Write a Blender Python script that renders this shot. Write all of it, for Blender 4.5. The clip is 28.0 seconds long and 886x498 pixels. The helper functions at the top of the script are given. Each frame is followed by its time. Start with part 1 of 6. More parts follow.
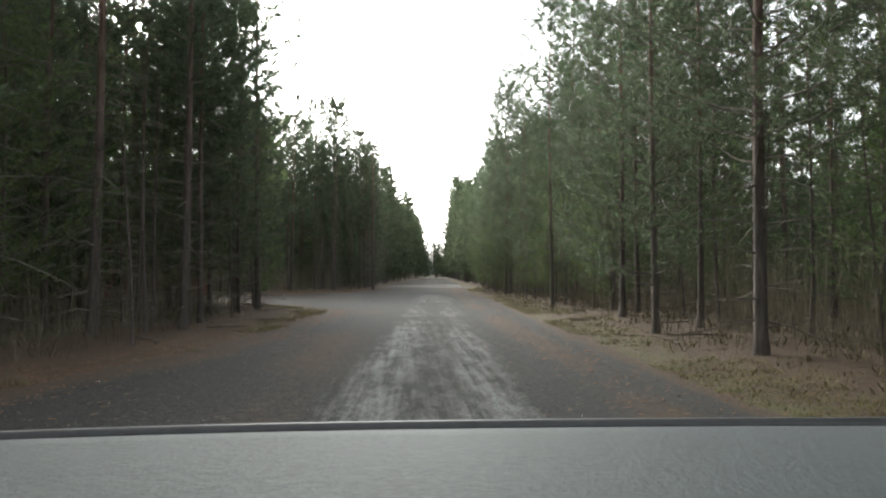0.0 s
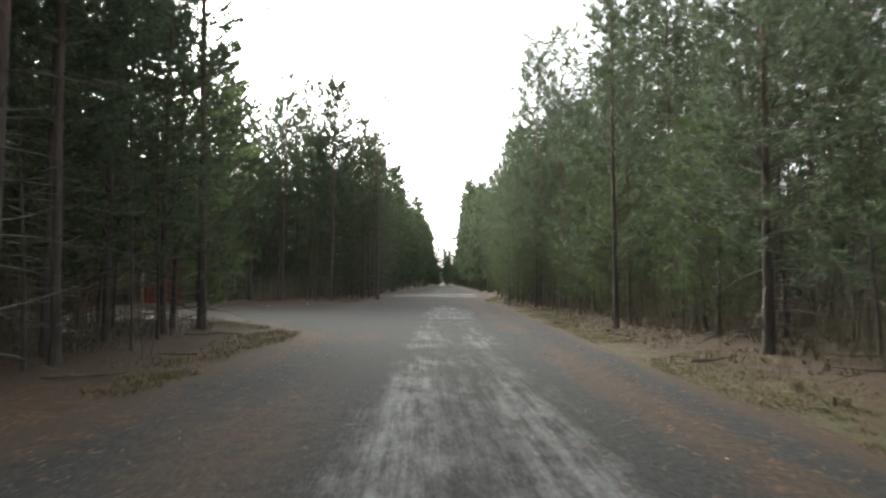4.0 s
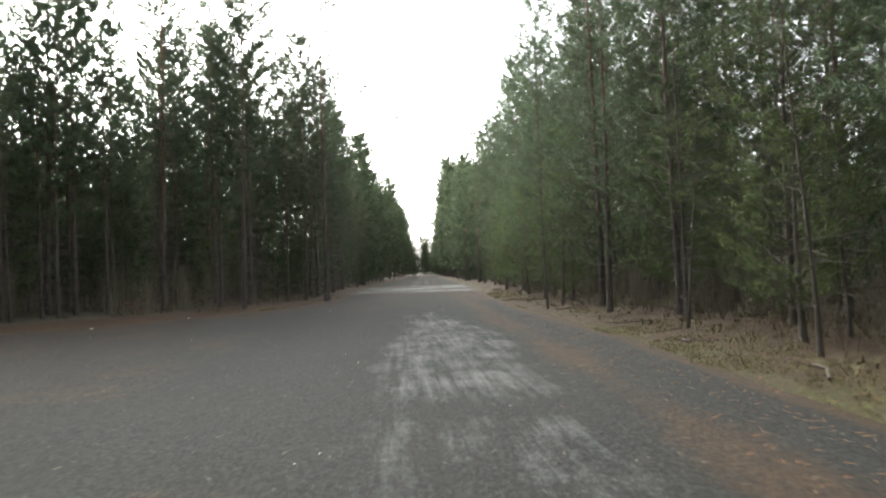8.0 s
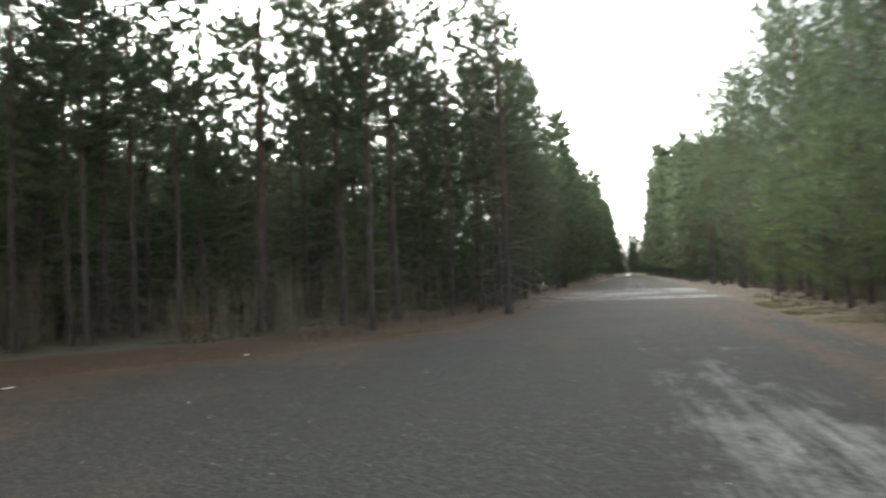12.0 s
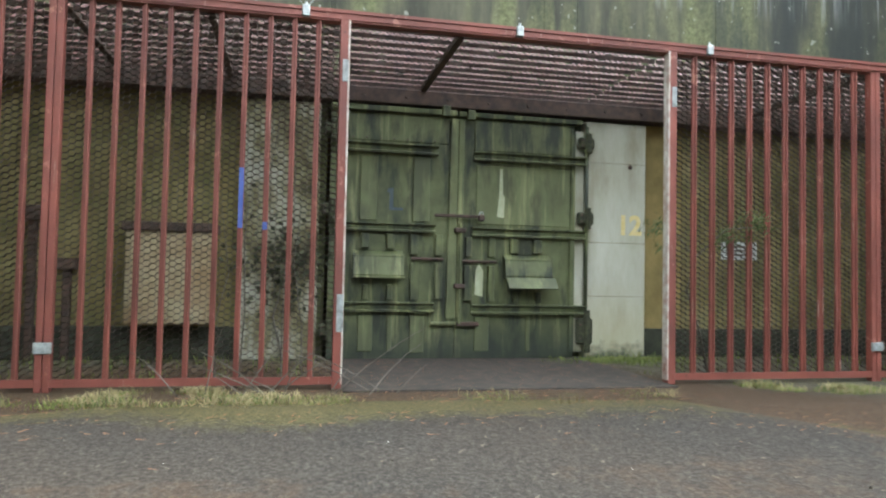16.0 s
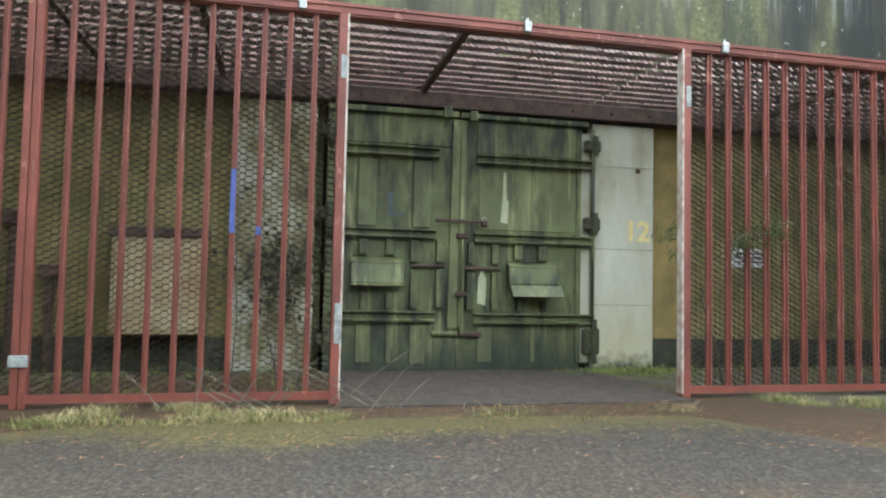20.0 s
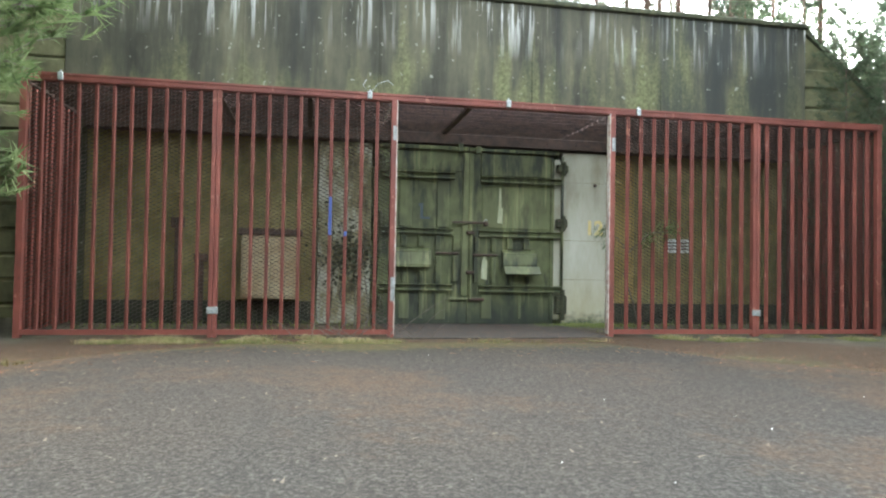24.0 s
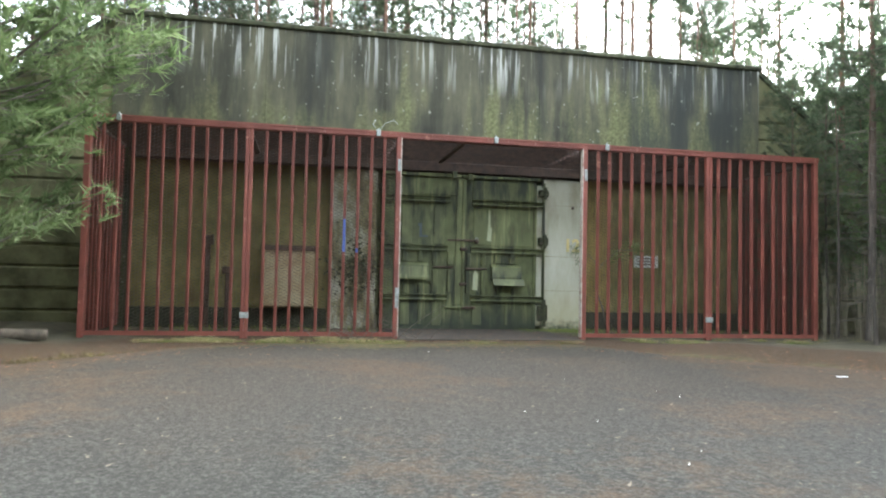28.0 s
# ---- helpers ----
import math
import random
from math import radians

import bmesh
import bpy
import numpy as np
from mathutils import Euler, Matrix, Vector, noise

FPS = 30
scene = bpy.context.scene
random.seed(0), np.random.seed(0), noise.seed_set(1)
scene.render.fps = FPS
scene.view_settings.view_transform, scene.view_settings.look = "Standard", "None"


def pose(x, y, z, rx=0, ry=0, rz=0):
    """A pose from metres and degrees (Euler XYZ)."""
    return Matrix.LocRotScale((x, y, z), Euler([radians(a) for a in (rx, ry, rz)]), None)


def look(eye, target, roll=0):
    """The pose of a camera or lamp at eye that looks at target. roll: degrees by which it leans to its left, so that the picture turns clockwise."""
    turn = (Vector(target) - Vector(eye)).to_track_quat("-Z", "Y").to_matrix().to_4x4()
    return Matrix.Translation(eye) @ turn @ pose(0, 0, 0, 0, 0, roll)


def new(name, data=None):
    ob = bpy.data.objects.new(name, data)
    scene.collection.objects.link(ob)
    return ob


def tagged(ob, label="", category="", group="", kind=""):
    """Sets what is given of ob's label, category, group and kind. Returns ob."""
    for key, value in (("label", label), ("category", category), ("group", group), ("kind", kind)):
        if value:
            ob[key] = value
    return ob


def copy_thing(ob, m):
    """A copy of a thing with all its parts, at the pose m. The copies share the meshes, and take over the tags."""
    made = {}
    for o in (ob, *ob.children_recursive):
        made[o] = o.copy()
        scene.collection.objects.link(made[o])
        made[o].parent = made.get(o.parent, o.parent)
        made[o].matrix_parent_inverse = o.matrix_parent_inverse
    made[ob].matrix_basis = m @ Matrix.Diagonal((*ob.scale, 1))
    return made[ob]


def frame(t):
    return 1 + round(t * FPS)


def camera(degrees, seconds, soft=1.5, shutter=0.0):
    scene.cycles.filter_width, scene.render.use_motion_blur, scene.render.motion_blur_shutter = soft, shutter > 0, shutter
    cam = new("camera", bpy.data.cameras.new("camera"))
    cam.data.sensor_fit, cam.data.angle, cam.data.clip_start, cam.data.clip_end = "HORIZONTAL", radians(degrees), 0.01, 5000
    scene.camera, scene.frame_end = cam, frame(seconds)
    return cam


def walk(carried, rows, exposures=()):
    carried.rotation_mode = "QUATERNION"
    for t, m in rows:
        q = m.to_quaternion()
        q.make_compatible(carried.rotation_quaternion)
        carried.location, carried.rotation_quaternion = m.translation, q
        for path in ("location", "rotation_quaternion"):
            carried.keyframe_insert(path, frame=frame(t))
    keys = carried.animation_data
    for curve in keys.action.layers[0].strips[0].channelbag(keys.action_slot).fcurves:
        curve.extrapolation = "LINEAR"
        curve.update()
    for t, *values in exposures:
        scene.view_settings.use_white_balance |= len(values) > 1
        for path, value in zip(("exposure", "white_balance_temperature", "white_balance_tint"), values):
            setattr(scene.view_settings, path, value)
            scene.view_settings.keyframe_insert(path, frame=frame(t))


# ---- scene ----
cam = camera(65.0, 28.0, soft=2.1, shutter=0.4)
# seconds, x, y, z, yaw to the left of +y, pitch up, lean to the left
PATH = [
    (0, -0.338, -3.391, 1.200, -2.72, 2.14, 0.12),
    (0.5, -0.325, -3.615, 1.198, -2.74, 2.14, 0.05),
    (1, -0.337, -3.865, 1.201, -2.84, 2.12, -0.12),
    (1.5, -0.331, -3.763, 1.202, -2.87, 2.23, 0.01),
    (2, -0.339, -3.135, 1.205, -2.85, 2.48, 0.15),
    (2.5, -0.316, -2.035, 1.211, -2.68, 2.68, 0.25),
    (3, -0.314, -0.353, 1.199, -2.45, 2.86, 0.46),
    (3.5, -0.294, 1.673, 1.186, -2.06, 2.90, 0.74),
    (5.5, -0.514, 10.759, 1.277, -1.63, 2.16, -0.94),
    (6, -0.336, 13.319, 1.227, -1.83, 2.13, -1.23),
    (6.5, -0.185, 15.273, 1.183, -2.18, 1.93, -1.53),
    (7, -0.120, 16.953, 1.191, -2.73, 1.69, -1.75),
    (7.5, -0.065, 18.412, 1.194, -3.26, 1.70, -1.84),
    (8, 0.027, 20.009, 1.189, -3.84, 1.89, -1.80),
    (8.5, 0.186, 21.622, 1.185, -4.32, 2.02, -1.83),
    (9, 0.354, 23.249, 1.186, -4.85, 2.09, -1.80),
    (9.5, 0.455, 24.573, 1.194, -5.44, 2.08, -1.77),
    (10, 0.538, 25.938, 1.180, -5.74, 2.04, -1.78),
    (10.5, 0.593, 27.250, 1.176, -4.83, 2.01, -1.81),
    (11, 0.593, 28.678, 1.178, -3.42, 2.06, -2.04),
    (11.5, 0.253, 29.900, 1.178, 2.14, 2.29, -2.46),
    (12, -0.326, 30.839, 1.196, 12.75, 2.52, -2.17),
    (12.5, -1.069, 31.541, 1.201, 23.07, 2.51, -1.73),
    (13, -1.829, 32.014, 1.186, 33.12, 2.38, -1.22),
    (13.5, -2.555, 32.414, 1.163, 42.72, 2.27, -0.29),
    (15.5, -5.384, 32.664, 1.185, 75.37, 2.04, 0.83),
    (16, -5.844, 32.664, 1.206, 77.90, 2.29, 1.15),
    (16.5, -6.220, 32.705, 1.208, 78.47, 2.60, 1.23),
    (17, -6.541, 32.748, 1.198, 78.32, 2.92, 1.26),
    (17.5, -6.726, 32.787, 1.195, 78.20, 3.07, 1.33),
    (18, -6.834, 32.797, 1.197, 77.80, 3.14, 1.16),
    (18.5, -6.846, 32.800, 1.197, 77.65, 3.18, 1.08),
    (19, -6.785, 32.795, 1.195, 77.80, 3.18, 1.08),
    (19.5, -6.654, 32.750, 1.207, 77.58, 3.04, 1.10),
    (20, -6.273, 32.649, 1.213, 77.41, 2.89, 1.17),
    (20.5, -5.735, 32.507, 1.211, 77.80, 2.74, 1.07),
    (21, -5.138, 32.390, 1.202, 78.78, 2.67, 0.71),
    (21.5, -4.574, 32.243, 1.182, 79.52, 2.54, 0.67),
    (23.5, -2.230, 31.838, 1.202, 79.70, 1.11, 0.85),
    (24, -1.802, 31.805, 1.200, 79.20, 1.39, 1.00),
    (24.5, -1.444, 31.746, 1.185, 78.63, 1.74, 1.07),
    (25, -1.121, 31.695, 1.172, 78.33, 2.10, 1.05),
    (25.5, -0.832, 31.633, 1.172, 78.24, 2.33, 1.02),
    (26, -0.577, 31.579, 1.173, 78.21, 2.51, 1.05),
    (26.5, -0.354, 31.540, 1.182, 78.29, 2.62, 0.82),
    (27, -0.124, 31.490, 1.189, 78.44, 2.66, 0.61),
    (27.5, 0.005, 31.415, 1.194, 78.51, 2.60, 0.99),
    (28, 0.169, 31.343, 1.195, 78.61, 2.43, 1.24),
]


def carried_pose(x, y, z, yaw, pitch, lean):
    a, b = radians(yaw), radians(pitch)
    ahead = Vector((-math.sin(a) * math.cos(b), math.cos(a) * math.cos(b), math.sin(b)))
    eye = Vector((x, y, z))
    return look(eye, eye + ahead, lean)


EXPOSURES = [(0.0, 2.12, 6500, 6), (5.0, 2.12, 6500, 6), (9.0, 2.3, 6480, 5), (11.0, 2.3, 6480, 5), (12.0, 2.42, 6400, 5), (12.5, 2.9, 6350, 5), (13.0, 3.55, 6300, 4), (13.5, 3.8, 6200, 3), (15.5, 4.2, 6100, 3), (21.0, 4.3, 6100, 3), (24.0, 4.25, 6100, 3), (28.0, 4.1, 6100, 3)]
walk(cam, [(row[0], carried_pose(*row[1:])) for row in PATH], EXPOSURES)

# ---- world and sun: a bright overcast sky ----
world = bpy.data.worlds.new("overcast")
scene.world = world
world.use_nodes = True
wn = world.node_tree.nodes
wl = world.node_tree.links
sky = wn.new("ShaderNodeTexSky")
sky.sky_type = "NISHITA"
sky.sun_disc = False
sky.sun_elevation, sky.sun_rotation = radians(30), radians(-28)
sky.air_density, sky.dust_density, sky.ozone_density = 1.0, 4.0, 1.0
pale = wn.new("ShaderNodeHueSaturation")
pale.inputs["Saturation"].default_value = 0.22
pale.inputs["Value"].default_value = 1.0
wl.new(sky.outputs[0], pale.inputs["Color"])
wl.new(pale.outputs[0], wn["Background"].inputs["Color"])
wn["Background"].inputs["Strength"].default_value = 0.15
lamp = bpy.data.lights.new("sun", "SUN")
lamp.energy, lamp.angle, lamp.color = 0.5, radians(30), (1.0, 0.97, 0.92)
sun = new("sun", lamp)
sun.matrix_basis = look((-21, 40, 60), (0, 0, 34))


# ---- materials ----
def material(name, build, rough=0.85, metal=0.0):
    m = bpy.data.materials.new(name)
    m.use_nodes = True
    n, l = m.node_tree.nodes, m.node_tree.links
    bsdf = n["Principled BSDF"]
    bsdf.inputs["Roughness"].default_value, bsdf.inputs["Metallic"].default_value = rough, metal
    build(n, l, bsdf)
    return m


def coords(n, l, scale=(1, 1, 1), kind="Object"):
    tc, mp = n.new("ShaderNodeTexCoord"), n.new("ShaderNodeMapping")
    mp.inputs["Scale"].default_value = scale
    l.new(tc.outputs[kind], mp.inputs["Vector"])
    return mp.outputs[0]


def place(n, l, scale=(1, 1, 1)):
    geo, mp = n.new("ShaderNodeNewGeometry"), n.new("ShaderNodeMapping")
    mp.inputs["Scale"].default_value = scale
    l.new(geo.outputs["Position"], mp.inputs["Vector"])
    return mp.outputs[0]


def noise_of(n, l, vec, scale, detail=4.0, rough=0.6):
    t = n.new("ShaderNodeTexNoise")
    t.inputs["Scale"].default_value, t.inputs["Detail"].default_value, t.inputs["Roughness"].default_value = scale, detail, rough
    l.new(vec, t.inputs["Vector"])
    return t.outputs["Fac"]


def ramp(n, l, fac, stops):
    r = n.new("ShaderNodeValToRGB")
    e = r.color_ramp.elements
    while len(e) < len(stops):
        e.new(0.5)
    for k, (at, c) in enumerate(stops):
        e[k].position = at
        e[k].color = (*c, 1) if len(c) == 3 else c
    l.new(fac, r.inputs[0])
    return r.outputs[0]


def grey(a):
    return (a, a, a)


def blend(n, l, fac, a, b, mode="MIX"):
    m = n.new("ShaderNodeMix")
    m.data_type, m.blend_type = "RGBA", mode
    for value, slot in ((fac, m.inputs[0]), (a, m.inputs[6]), (b, m.inputs[7])):
        if isinstance(value, (int, float)):
            slot.default_value = value
        elif isinstance(value, tuple):
            slot.default_value = (*value, 1)
        else:
            l.new(value, slot)
    return m.outputs[2]


def maths(n, l, op, a, b=0.0, clamp=False):
    m = n.new("ShaderNodeMath")
    m.operation, m.use_clamp = op, clamp
    for value, slot in ((a, m.inputs[0]), (b, m.inputs[1])):
        if isinstance(value, (int, float)):
            slot.default_value = value
        else:
            l.new(value, slot)
    return m.outputs[0]


def bump(n, l, bsdf, height, strength=0.4, distance=0.02):
    b = n.new("ShaderNodeBump")
    b.inputs["Strength"].default_value, b.inputs["Distance"].default_value = strength, distance
    l.new(height, b.inputs["Height"])
    l.new(b.outputs[0], bsdf.inputs["Normal"])


def attribute(n, name):
    a = n.new("ShaderNodeAttribute")
    a.attribute_name = name
    return a.outputs["Fac"]


def object_random(n):
    return n.new("ShaderNodeObjectInfo").outputs["Random"]


def build_bark(n, l, bsdf):
    v = coords(n, l, (9, 9, 1.6))
    big = noise_of(n, l, v, 1.2, 5)
    fine = noise_of(n, l, coords(n, l, (30, 30, 7)), 1.0, 3)
    low = ramp(n, l, big, [(0.3, (0.025, 0.0198, 0.016)), (0.5, (0.066, 0.0535, 0.0445)), (0.75, (0.14, 0.118, 0.099))])
    high = ramp(n, l, big, [(0.3, (0.07, 0.035, 0.02)), (0.55, (0.19, 0.095, 0.055)), (0.8, (0.28, 0.16, 0.10))])
    geo = n.new("ShaderNodeNewGeometry")
    sep = n.new("ShaderNodeSeparateXYZ")
    l.new(geo.outputs["Position"], sep.inputs[0])
    up = n.new("ShaderNodeMapRange")
    up.inputs[1].default_value, up.inputs[2].default_value = 2.0, 8.5
    l.new(sep.outputs["Z"], up.inputs[0])
    c = blend(n, l, maths(n, l, "MULTIPLY", up.outputs[0], 0.8), low, high)
    c = blend(n, l, maths(n, l, "MULTIPLY", object_random(n), 0.35), c, (0.11, 0.095, 0.085))
    l.new(c, bsdf.inputs["Base Color"])
    bump(n, l, bsdf, maths(n, l, "ADD", big, fine), 0.9, 0.03)


def build_twig(n, l, bsdf):
    f = noise_of(n, l, coords(n, l), 6.0)
    l.new(ramp(n, l, f, [(0.3, (0.065, 0.055, 0.043)), (0.7, (0.17, 0.15, 0.12))]), bsdf.inputs["Base Color"])


def needle_builder(dark, mid, light):
    def build(n, l, bsdf):
        clump = noise_of(n, l, coords(n, l), 0.9, 3)
        isle = n.new("ShaderNodeNewGeometry").outputs["Random Per Island"]
        f = maths(n, l, "ADD", maths(n, l, "MULTIPLY", clump, 0.6), maths(n, l, "MULTIPLY", isle, 0.4))
        c = ramp(n, l, f, [(0.2, dark), (0.5, mid), (0.85, light)])
        h = n.new("ShaderNodeHueSaturation")
        l.new(maths(n, l, "ADD", maths(n, l, "MULTIPLY", object_random(n), 0.03), 0.487), h.inputs["Hue"])
        l.new(maths(n, l, "ADD", maths(n, l, "MULTIPLY", object_random(n), 0.4), 0.8), h.inputs["Value"])
        l.new(c, h.inputs["Color"])
        l.new(h.outputs[0], bsdf.inputs["Base Color"])
        bsdf.inputs["Specular IOR Level"].default_value = 0.15
        tr = n.new("ShaderNodeBsdfTranslucent")
        l.new(h.outputs[0], tr.inputs["Color"])
        mix = n.new("ShaderNodeMixShader")
        mix.inputs[0].default_value = 0.58
        l.new(bsdf.outputs[0], mix.inputs[1])
        l.new(tr.outputs[0], mix.inputs[2])
        l.new(mix.outputs[0], n["Material Output"].inputs["Surface"])
    return build


def build_forest_floor(n, l, bsdf):
    p = place(n, l)
    wide = noise_of(n, l, p, 0.35, 5)
    mid = noise_of(n, l, p, 3.0, 5)
    fine = noise_of(n, l, p, 45.0, 3, 0.8)
    litter = ramp(n, l, fine, [(0.3, (0.016, 0.0088, 0.0036)), (0.5, (0.05, 0.0265, 0.0095)), (0.72, (0.112, 0.06, 0.0225))])
    grass = ramp(n, l, fine, [(0.3, (0.028, 0.029, 0.01)), (0.55, (0.072, 0.068, 0.022)), (0.75, (0.13, 0.115, 0.045))])
    edge = maths(n, l, "ADD", maths(n, l, "MULTIPLY", attribute(n, "verge"), 0.42), maths(n, l, "ADD", maths(n, l, "MULTIPLY", wide, 0.5), maths(n, l, "MULTIPLY", mid, 0.5)))
    f = ramp(n, l, edge, [(0.84, grey(0)), (0.97, grey(0.9))])
    deep = ramp(n, l, mid, [(0.35, (0.05, 0.044, 0.026)), (0.7, (0.11, 0.094, 0.056))])
    near = ramp(n, l, maths(n, l, "ADD", attribute(n, "verge"), maths(n, l, "MULTIPLY", mid, 0.3)), [(0.05, grey(0)), (0.35, grey(1))])
    c = blend(n, l, near, deep, litter)
    c = blend(n, l, f, c, grass)
    l.new(c, bsdf.inputs["Base Color"])
    bump(n, l, bsdf, maths(n, l, "ADD", fine, mid), 0.8, 0.04)


def build_asphalt(n, l, bsdf):
    p = place(n, l)
    grit = noise_of(n, l, p, 30.0, 4, 0.95)
    mid = noise_of(n, l, p, 4.0, 6, 0.7)
    wide = noise_of(n, l, p, 0.5, 5)
    streaky = noise_of(n, l, place(n, l, (7.0, 0.3, 1.0)), 1.0, 7, 0.72)
    drawn = noise_of(n, l, place(n, l, (2.6, 1.1, 1.0)), 1.0, 8, 0.75)
    base = ramp(n, l, grit, [(0.36, (0.0065, 0.0066, 0.006)), (0.5, (0.021, 0.0209, 0.019)), (0.64, (0.078, 0.0775, 0.071))])
    base = blend(n, l, maths(n, l, "MULTIPLY", ramp(n, l, wide, [(0.35, grey(0)), (0.65, grey(1))]), 0.3), base, (0.03, 0.028, 0.024))
    # dried pale silt on the driven track, and the sky sheen painted farther on
    silt_and_sheen = maths(n, l, "MULTIPLY", attribute(n, "silt_and_sheen"), ramp(n, l, maths(n, l, "ADD", maths(n, l, "MULTIPLY", streaky, 0.6), maths(n, l, "MULTIPLY", drawn, 0.4)), [(0.4, grey(0.2)), (0.6, grey(1))]))
    silt_and_sheen = ramp(n, l, maths(n, l, "ADD", silt_and_sheen, maths(n, l, "MULTIPLY", maths(n, l, "SUBTRACT", drawn, 0.5), 0.5)), [(0.18, grey(0)), (0.85, grey(1))])
    silt_and_sheen = maths(n, l, "MULTIPLY", silt_and_sheen, ramp(n, l, grit, [(0.35, grey(0.3)), (0.6, grey(1))]))
    c = blend(n, l, silt_and_sheen, base, (0.23, 0.231, 0.222))
    # a film of brown humus on the parking apron
    humus = maths(n, l, "MULTIPLY", attribute(n, "humus"), ramp(n, l, wide, [(0.3, grey(0.6)), (0.6, grey(1))]))
    c = blend(n, l, humus, c, ramp(n, l, grit, [(0.36, (0.011, 0.0088, 0.0068)), (0.5, (0.035, 0.0285, 0.022)), (0.66, (0.095, 0.082, 0.066))]))
    # fallen brown needles
    f = maths(n, l, "ADD", attribute(n, "litter"), maths(n, l, "SUBTRACT", maths(n, l, "MULTIPLY", mid, 0.9), 0.45))
    f = ramp(n, l, f, [(0.35, grey(0)), (0.62, grey(1))])
    f = maths(n, l, "MULTIPLY", f, ramp(n, l, noise_of(n, l, p, 28.0, 3, 0.8), [(0.32, grey(0.15)), (0.55, grey(1))]))
    brown = ramp(n, l, grit, [(0.3, (0.022, 0.0145, 0.009)), (0.5, (0.06, 0.039, 0.024)), (0.75, (0.125, 0.083, 0.05))])
    c = blend(n, l, f, c, brown)
    # moss and dead grass creeping in from the cage
    moss = ramp(n, l, maths(n, l, "ADD", attribute(n, "moss"), maths(n, l, "SUBTRACT", mid, 0.5)), [(0.35, grey(0)), (0.7, grey(0.9))])
    c = blend(n, l, moss, c, ramp(n, l, grit, [(0.35, (0.022, 0.021, 0.008)), (0.52, (0.072, 0.062, 0.024)), (0.68, (0.16, 0.138, 0.06))]))
    l.new(c, bsdf.inputs["Base Color"])
    bsdf.inputs["Roughness"].default_value, bsdf.inputs["Specular IOR Level"].default_value = 0.92, 0.2
    bump(n, l, bsdf, maths(n, l, "ADD", grit, maths(n, l, "MULTIPLY", f, 0.3)), 0.5, 0.012)


